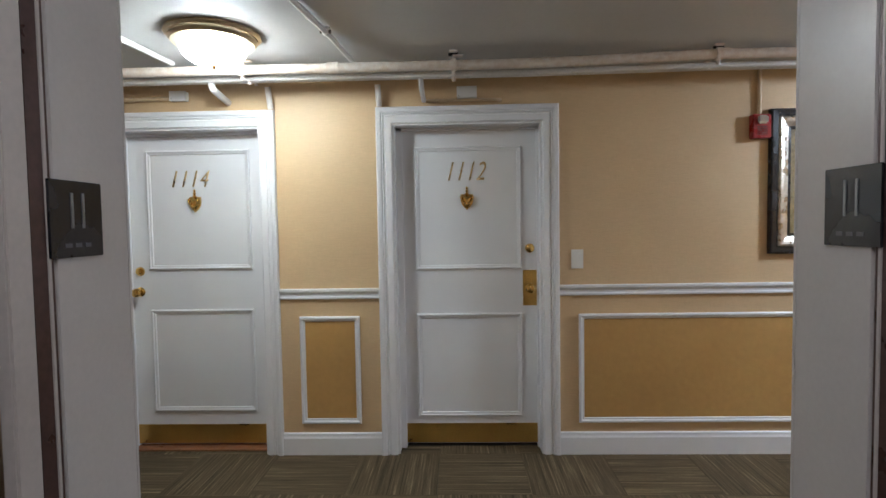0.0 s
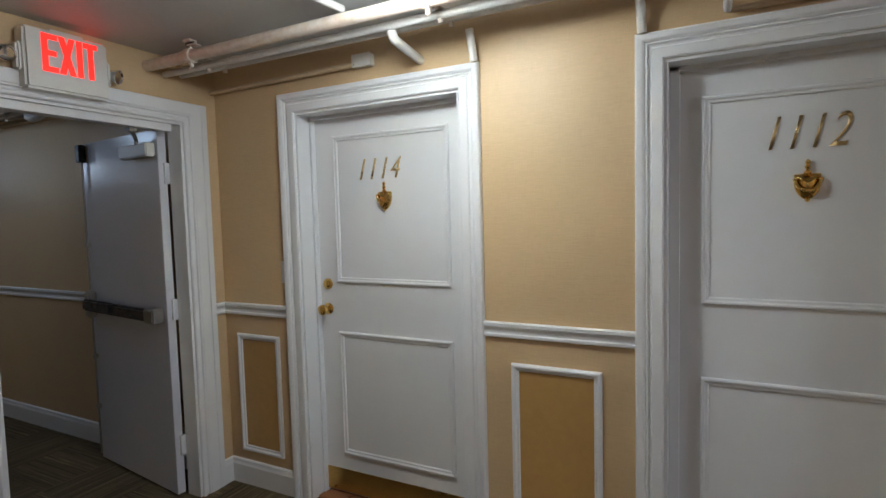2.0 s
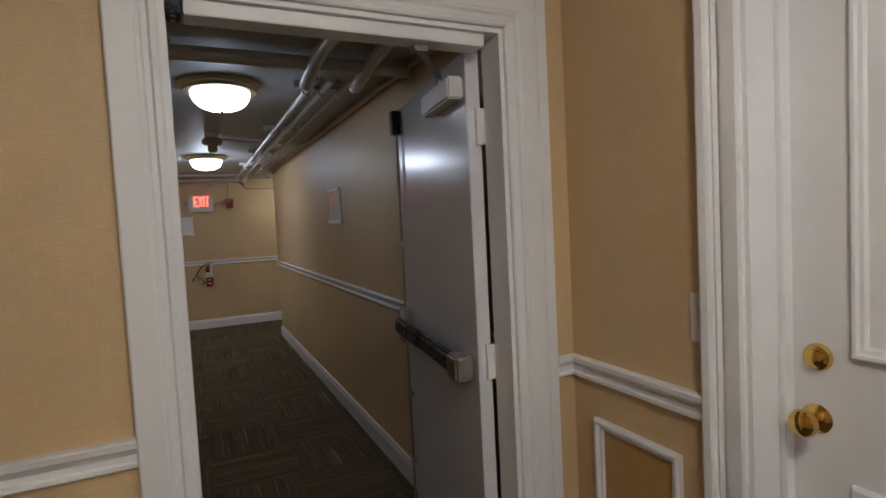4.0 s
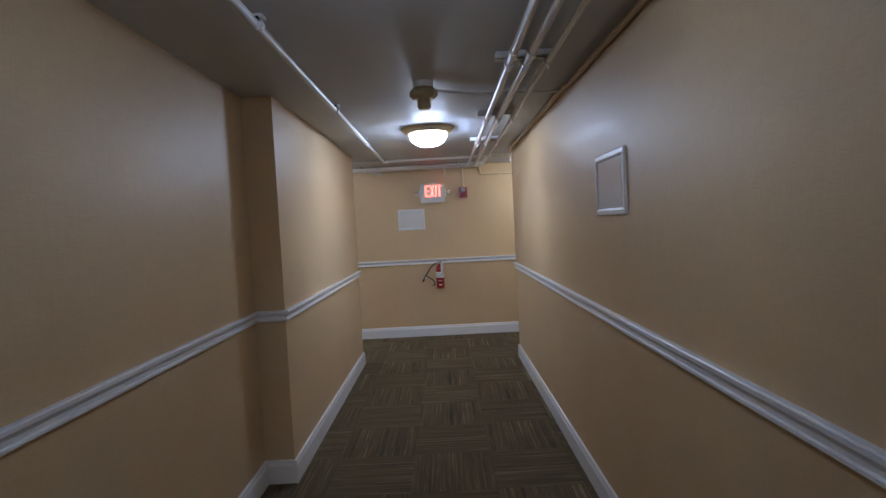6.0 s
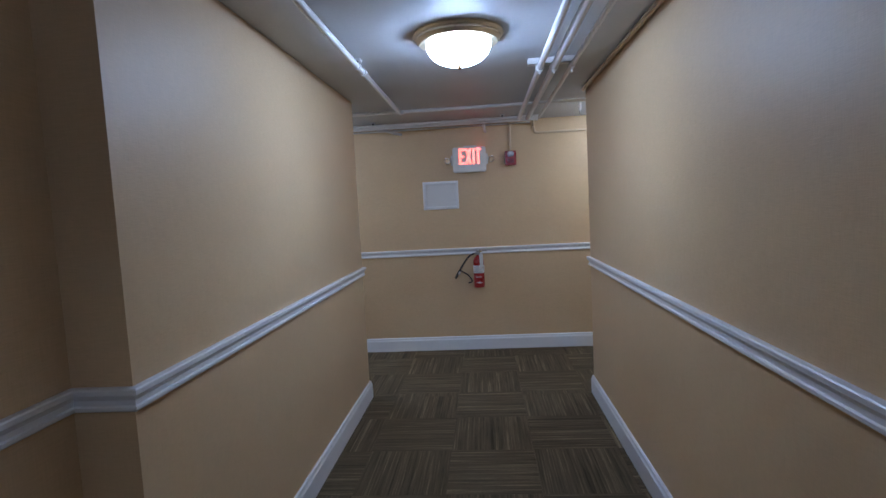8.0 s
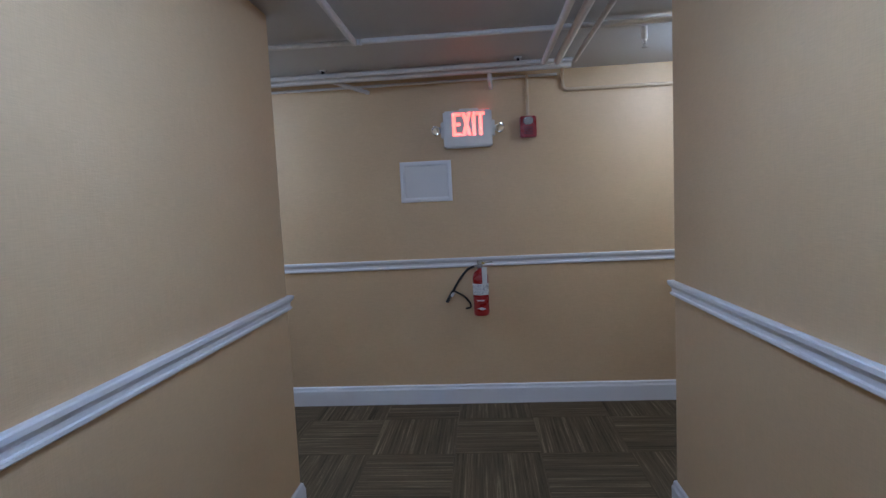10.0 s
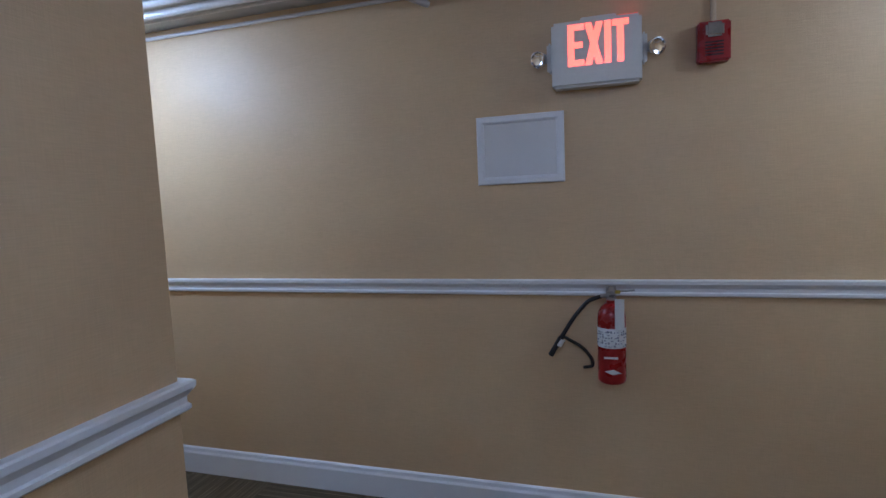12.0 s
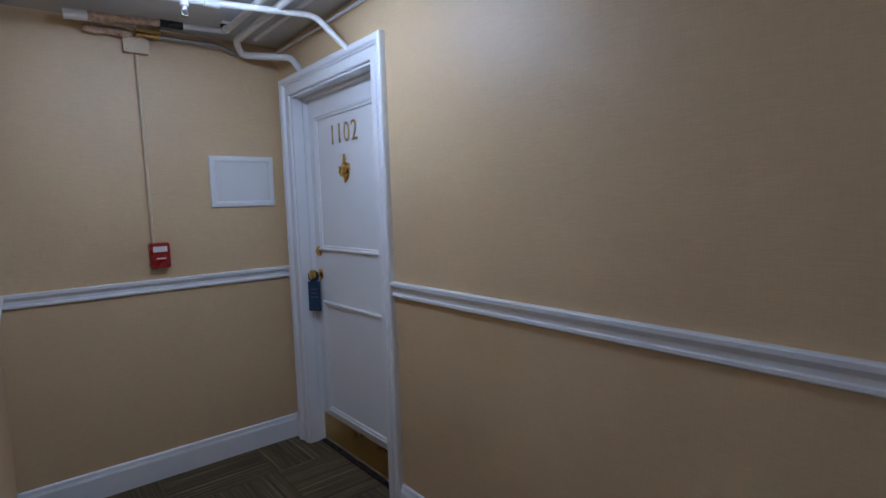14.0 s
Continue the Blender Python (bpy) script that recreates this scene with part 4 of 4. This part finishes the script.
pipe([(-1.80, 0.84, 2.322), (-1.60, 2.84, 2.318)], 0.015, "thin white pipe across the lobby ceiling")
pipe([(-0.87, 0.84, 2.322), (-0.66, 2.50, 2.322), (-0.617, 2.84, 2.30)], 0.013, "thin white pipe across the lobby ceiling", clamps=[(-0.666, 2.45, 2.322, "y", LC)])
pipe([(1.722, 3.195, 2.043), (1.722, 3.195, LC)], 0.011, "slim tan conduit above a fire alarm", PIPE_TAN, name="conduit")


def junction_box(m, w, h, d, label, mat=PLASTIC):
    t = thing("junction_box", m, label, "junction box", "junction boxes")
    b = bmesh.new()
    box(b, -w / 2, w / 2, -h / 2, h / 2, 0, d - 0.004, 0.002)
    part("box_body", b, mat, t)
    b = bmesh.new()
    box(b, -w / 2 - 0.002, w / 2 + 0.002, -h / 2 - 0.002, h / 2 + 0.002, d - 0.004, d, 0.001)
    part("cover", b, mat, t)
    b = bmesh.new()
    lathe(b, [(0.004, d), (0.004, d + 0.0015), (0, d + 0.002)], Matrix.Translation((-w / 2 + 0.01, -h / 2 + 0.01, 0)), 8)
    part("screw", b, STEEL, t)


junction_box(on_wall(-1.755, NORTH, 2.228, "-y"), 0.100, 0.055, 0.04, "white junction box high on the wall")
junction_box(on_wall(-0.005, NORTH, 2.212, "-y"), 0.115, 0.065, 0.04, "white junction box high on the wall")

# corridor
pipe([(-3.95, 1.24, 2.235), (-3.95, HALL_N, 2.235)], 0.034, "wide painted pipe crossing the corridor ceiling", clamps=[(-3.95, 2.10, 2.235, "y", HC)])
for y0, y1 in ((2.735, 2.70), (2.910, 2.955)):
    pipe([(-2.875, y0, 2.236), (-3.80, y1, 2.230), (-4.12, y1, 2.180), (-4.20, y1 + 0.02, 2.200)], 0.030, "thick painted pipe with an elbow under the corridor ceiling", bend=0.06)
pipe([(-2.875, 1.785, 2.245), (-9.36, 1.765, 2.245), (-9.36, 1.80, 2.245)], 0.016, "thin white pipe along the corridor ceiling",
     clamps=[(-5.2, 1.785, 2.245, "x", HC), (-6.6, 1.78, 2.245, "x", HC), (-7.9, 1.77, 2.245, "x", HC)], couplings=[(-8.05, 1.77, 2.245, "x")])
pipe([(-9.38, 1.02, 2.255), (-9.38, 5.2, 2.255)], 0.014, "thin white pipe across the corridor ceiling")
for y, r in ((2.765, 0.017), (2.845, 0.020), (2.945, 0.013)):
    pipe([(-4.15, y, 2.222), (-9.9, y, 2.222)], r, "white painted pipe along the corridor ceiling", couplings=[(-5.6, y, 2.222, "x")] if r > 0.014 else [])
pipe([(-2.875, 3.165, 2.240), (-6.30, 3.165, 2.240), (-6.36, 3.172, 2.262), (-9.00, 3.172, 2.262)], 0.014, "painted conduit at the top of the corridor wall", PIPE_TAN, 0.03)
pipe([(-6.30, 2.36, 2.262), (-6.45, 2.62, 2.262), (-6.45, 3.17, 2.25)], 0.008, "slim white conduit from the detector", bend=0.05, name="conduit")


def strut(x, y0, y1, z, top):
    t = thing("pipe_hanger", Matrix(), "white painted strut holding the corridor pipes", "pipe hanger", "pipe hangers")
    b = bmesh.new()
    box(b, x - 0.022, x + 0.022, y0, y1, z, z + 0.004)
    box(b, x - 0.022, x - 0.018, y0, y1, z, z + 0.036)
    box(b, x + 0.018, x + 0.022, y0, y1, z, z + 0.036)
    part("channel", b, PIPE, t)
    for y in (2.765, 2.845, 2.945):
        b = bmesh.new()
        tube(b, [(x - 0.016, y, 2.222), (x + 0.016, y, 2.222)], 0.024 if y < 2.9 else 0.018, 12)
        box(b, x - 0.010, x + 0.010, y - 0.004, y + 0.004, 2.186, 2.204, 0.001)
        part("clamp", b, PIPE, t)


for x in (-4.42, -5.75, -7.02, -8.13):
    strut(x, 2.70, 2.975, 2.240, HC)

t = thing("heat_detector", pose(-6.20, 2.346, HC), "aged beige detector under a white ceiling base", "detector")
b = bmesh.new()
lathe(b, [(0.055, 0), (0.055, -0.028), (0.050, -0.034), (0, -0.034)], n=20)
part("base", b, PLASTIC, t, smooth=True)
b = bmesh.new()
lathe(b, [(0.060, -0.034), (0.078, -0.052), (0.078, -0.078), (0.058, -0.096), (0, -0.096)], n=8)
part("body", b, BEIGE, t)
b = bmesh.new()
lathe(b, [(0.036, -0.094), (0.038, -0.136), (0.030, -0.150), (0, -0.152)], n=20)
part("sensor", b, BEIGE, t, smooth=True)

# cross corridor
pipe([(-9.97, 2.95, 2.245), (-9.97, -0.88, 2.245), (-9.76, -0.912, 2.242)], 0.015, "white painted sprinkler pipe along the cross corridor",
     clamps=[(-9.97, 1.42, 2.245, "y", HC), (-9.97, 2.62, 2.245, "y", HC), (-9.97, 0.05, 2.245, "y", HC), (-9.965, -0.86, 2.245, "y", HC)], couplings=[(-9.97, 0.9, 2.245, "y")])
pipe([(-10.05, 2.95, 2.236), (-10.05, -0.98, 2.236), (-10.11, -1.08, 2.195), (-10.30, -0.88, 2.165), (-10.318, -0.80, 2.075)], 0.017, "white pipe bending down onto the door casing", bend=0.04, clamps=[(-10.05, 0.05, 2.236, "y", HC)])
pipe([(-10.14, 2.95, 2.248), (-10.14, -0.95, 2.248)], 0.010, "thin white pipe along the cross corridor", clamps=[(-10.14, 0.06, 2.248, "y", HC), (-10.14, 1.42, 2.248, "y", HC)])
pipe([(-9.00, -0.64, 2.220), (-9.69, -0.500, 2.220), (-10.20, -0.385, 2.220), (-10.318, -0.290, 2.060)], 0.014, "white branch pipe dropping onto the door casing", bend=0.04,
     couplings=[(-9.79, -0.478, 2.220, "x")])
pipe([(-10.320, 2.90, 2.244), (-10.320, -1.14, 2.244)], 0.009, "painted conduit at the top of the end wall", PIPE)
pipe([(END + 0.014, 5.2, 2.130), (END + 0.014, 2.94, 2.140), (END + 0.014, 2.93, 2.225), (-10.06, 2.90, 2.238)], 0.012, "tan painted conduit along the end wall", PIPE_TAN, bend=0.03)
pipe([(END + 0.012, 2.700, 1.978), (END + 0.012, 2.700, 2.262)], 0.010, "slim tan conduit above a fire alarm", PIPE_TAN, name="conduit")
pipe([(-10.05, 1.42, 2.236), (-10.10, 1.47, 2.228), (-10.33, 1.62, 2.205)], 0.014, "white elbow pipe entering the end wall", bend=0.03)
pipe([(-10.14, 2.45, 2.248), (-10.16, 2.45, 2.200), (-10.33, 2.46, 2.185)], 0.014, "white elbow pipe entering the end wall", bend=0.02)
pipe([(-9.325, -0.990, 2.238), (-9.425, -0.974, 2.240)], 0.022, "short chalky white sleeve on a tan pipe")
pipe([(-9.42, -0.975, 2.240), (-9.70, -0.918, 2.242)], 0.016, "worn tan pipe with rusty fittings under the ceiling", PIPE_RUST, couplings=[(-9.44, -0.970, 2.240, "x")])
pipe([(-9.69, -0.920, 2.242), (-9.77, -0.911, 2.242)], 0.013, "dark unpainted pipe nipple between painted pipes", DARK, couplings=[(-9.715, -0.917, 2.242, "x"), (-9.752, -0.913, 2.242, "x")])
pipe([(-9.40, -1.105, 2.225), (-9.60, -1.105, 2.225)], 0.016, "rusty tan pipe behind a junction box", PIPE_RUST, couplings=[(-9.44, -1.105, 2.225, "x"), (-9.55, -1.105, 2.225, "x")])
pipe([(-9.66, -1.112, 2.232), (-10.00, -1.100, 2.232), (-10.10, -1.105, 2.20)], 0.012, "dull metal pipe against the wall", STEEL, bend=0.03, couplings=[(-9.95, -1.102, 2.232, "x")])


def sprinkler(x, y, z, rise, label):
    """A pendent sprinkler head whose fitting reaches up by rise."""
    t = thing("sprinkler_head", pose(x, y, z), label, "sprinkler", "sprinkler heads")
    b = bmesh.new()
    lathe(b, [(0.014, rise), (0.016, -0.012), (0.016, -0.034), (0.010, -0.036), (0.009, -0.050), (0, -0.050)], n=14)
    part("fitting", b, PIPE, t, smooth=True)
    b = bmesh.new()
    tube(b, [(0.009, 0, -0.050), (0.012, 0, -0.064), (0.0, 0, -0.076), (-0.012, 0, -0.064), (-0.009, 0, -0.050)], 0.002, 6)
    part("yoke", b, STEEL, t)
    b = bmesh.new()
    lathe(b, [(0, -0.075), (0.016, -0.075), (0.016, -0.077), (0, -0.078)], n=16)
    part("deflector", b, STEEL, t)


sprinkler(-9.69, -0.500, 2.228, -0.008, "pendent sprinkler head under a branch pipe")
sprinkler(-9.55, 3.240, 2.250, 0.030, "pendent sprinkler head under the corridor ceiling")
t = thing("shutoff_valve", pose(-9.66, -1.060, 2.232), "small brass shutoff valve on a wall pipe", "valve")
b = bmesh.new()
tube(b, [(-0.05, 0, 0), (0.05, 0, 0)], 0.021, 12)
tube(b, [(-0.03, 0, 0), (-0.03, 0, 0.03)], 0.010, 10)
part("valve_body", b, BRASS, t)
b = bmesh.new()
box(b, -0.06, 0.0, -0.008, 0.008, 0.030, 0.034, 0.002)
part("lever", b, DARK, t)
junction_box(on_wall(-9.615, -1.14, 2.178, "+y"), 0.105, 0.070, 0.04, "tan junction box above a conduit", PIPE_TAN)
pipe([(-9.615, -1.128, 2.14), (-9.622, -1.128, 1.215)], 0.008, "slim tan conduit down to a pull station", PIPE_TAN, name="conduit")


# ---- carpet tiles ----
def tile_mesh(w, h):
    b = bmesh.new()
    box(b, -w / 2 + 0.0006, w / 2 - 0.0006, -h / 2 + 0.0006, h / 2 - 0.0006, -0.008, 0.0)
    me = bpy.data.meshes.new("carpet_tile")
    bmesh.ops.recalc_face_normals(b, faces=b.faces)
    b.to_mesh(me)
    b.free()
    me.materials.append(CARPET)
    return me


TILES = {}


def carpet(x0, x1, y0, y1, gx, gy, s, odd):
    """Quarter-turned carpet tiles over a rectangle, cut at its edges, on a grid through (gx, gy)."""
    for i in range(math.floor((x0 - gx) / s), math.ceil((x1 - gx) / s)):
        for j in range(math.floor((y0 - gy) / s), math.ceil((y1 - gy) / s)):
            ax, bx = max(x0, gx + i * s), min(x1, gx + (i + 1) * s)
            ay, by = max(y0, gy + j * s), min(y1, gy + (j + 1) * s)
            if bx - ax < 0.005 or by - ay < 0.005:
                continue
            turned = (i + j + odd) % 2
            w, h = ((by - ay), (bx - ax)) if turned else ((bx - ax), (by - ay))
            key = (round(w, 3), round(h, 3))
            if key not in TILES:
                TILES[key] = tile_mesh(*key)
            ob = new("carpet_tile", TILES[key])
            ob.matrix_basis = pose((ax + bx) / 2, (ay + by) / 2, 0, 0, 0, 90 if turned else 0)
            ob.parent = floor


carpet(-2.87, 5.0, 0.66, 3.33, -0.20, 2.71, 0.50, 0)
carpet(-9.00, -2.87, 1.24, HALL_N, -7.60, 2.155, 0.49, 0)
carpet(-10.45, -9.00, -1.14, 5.20, -7.60, 2.155, 0.49, 0)
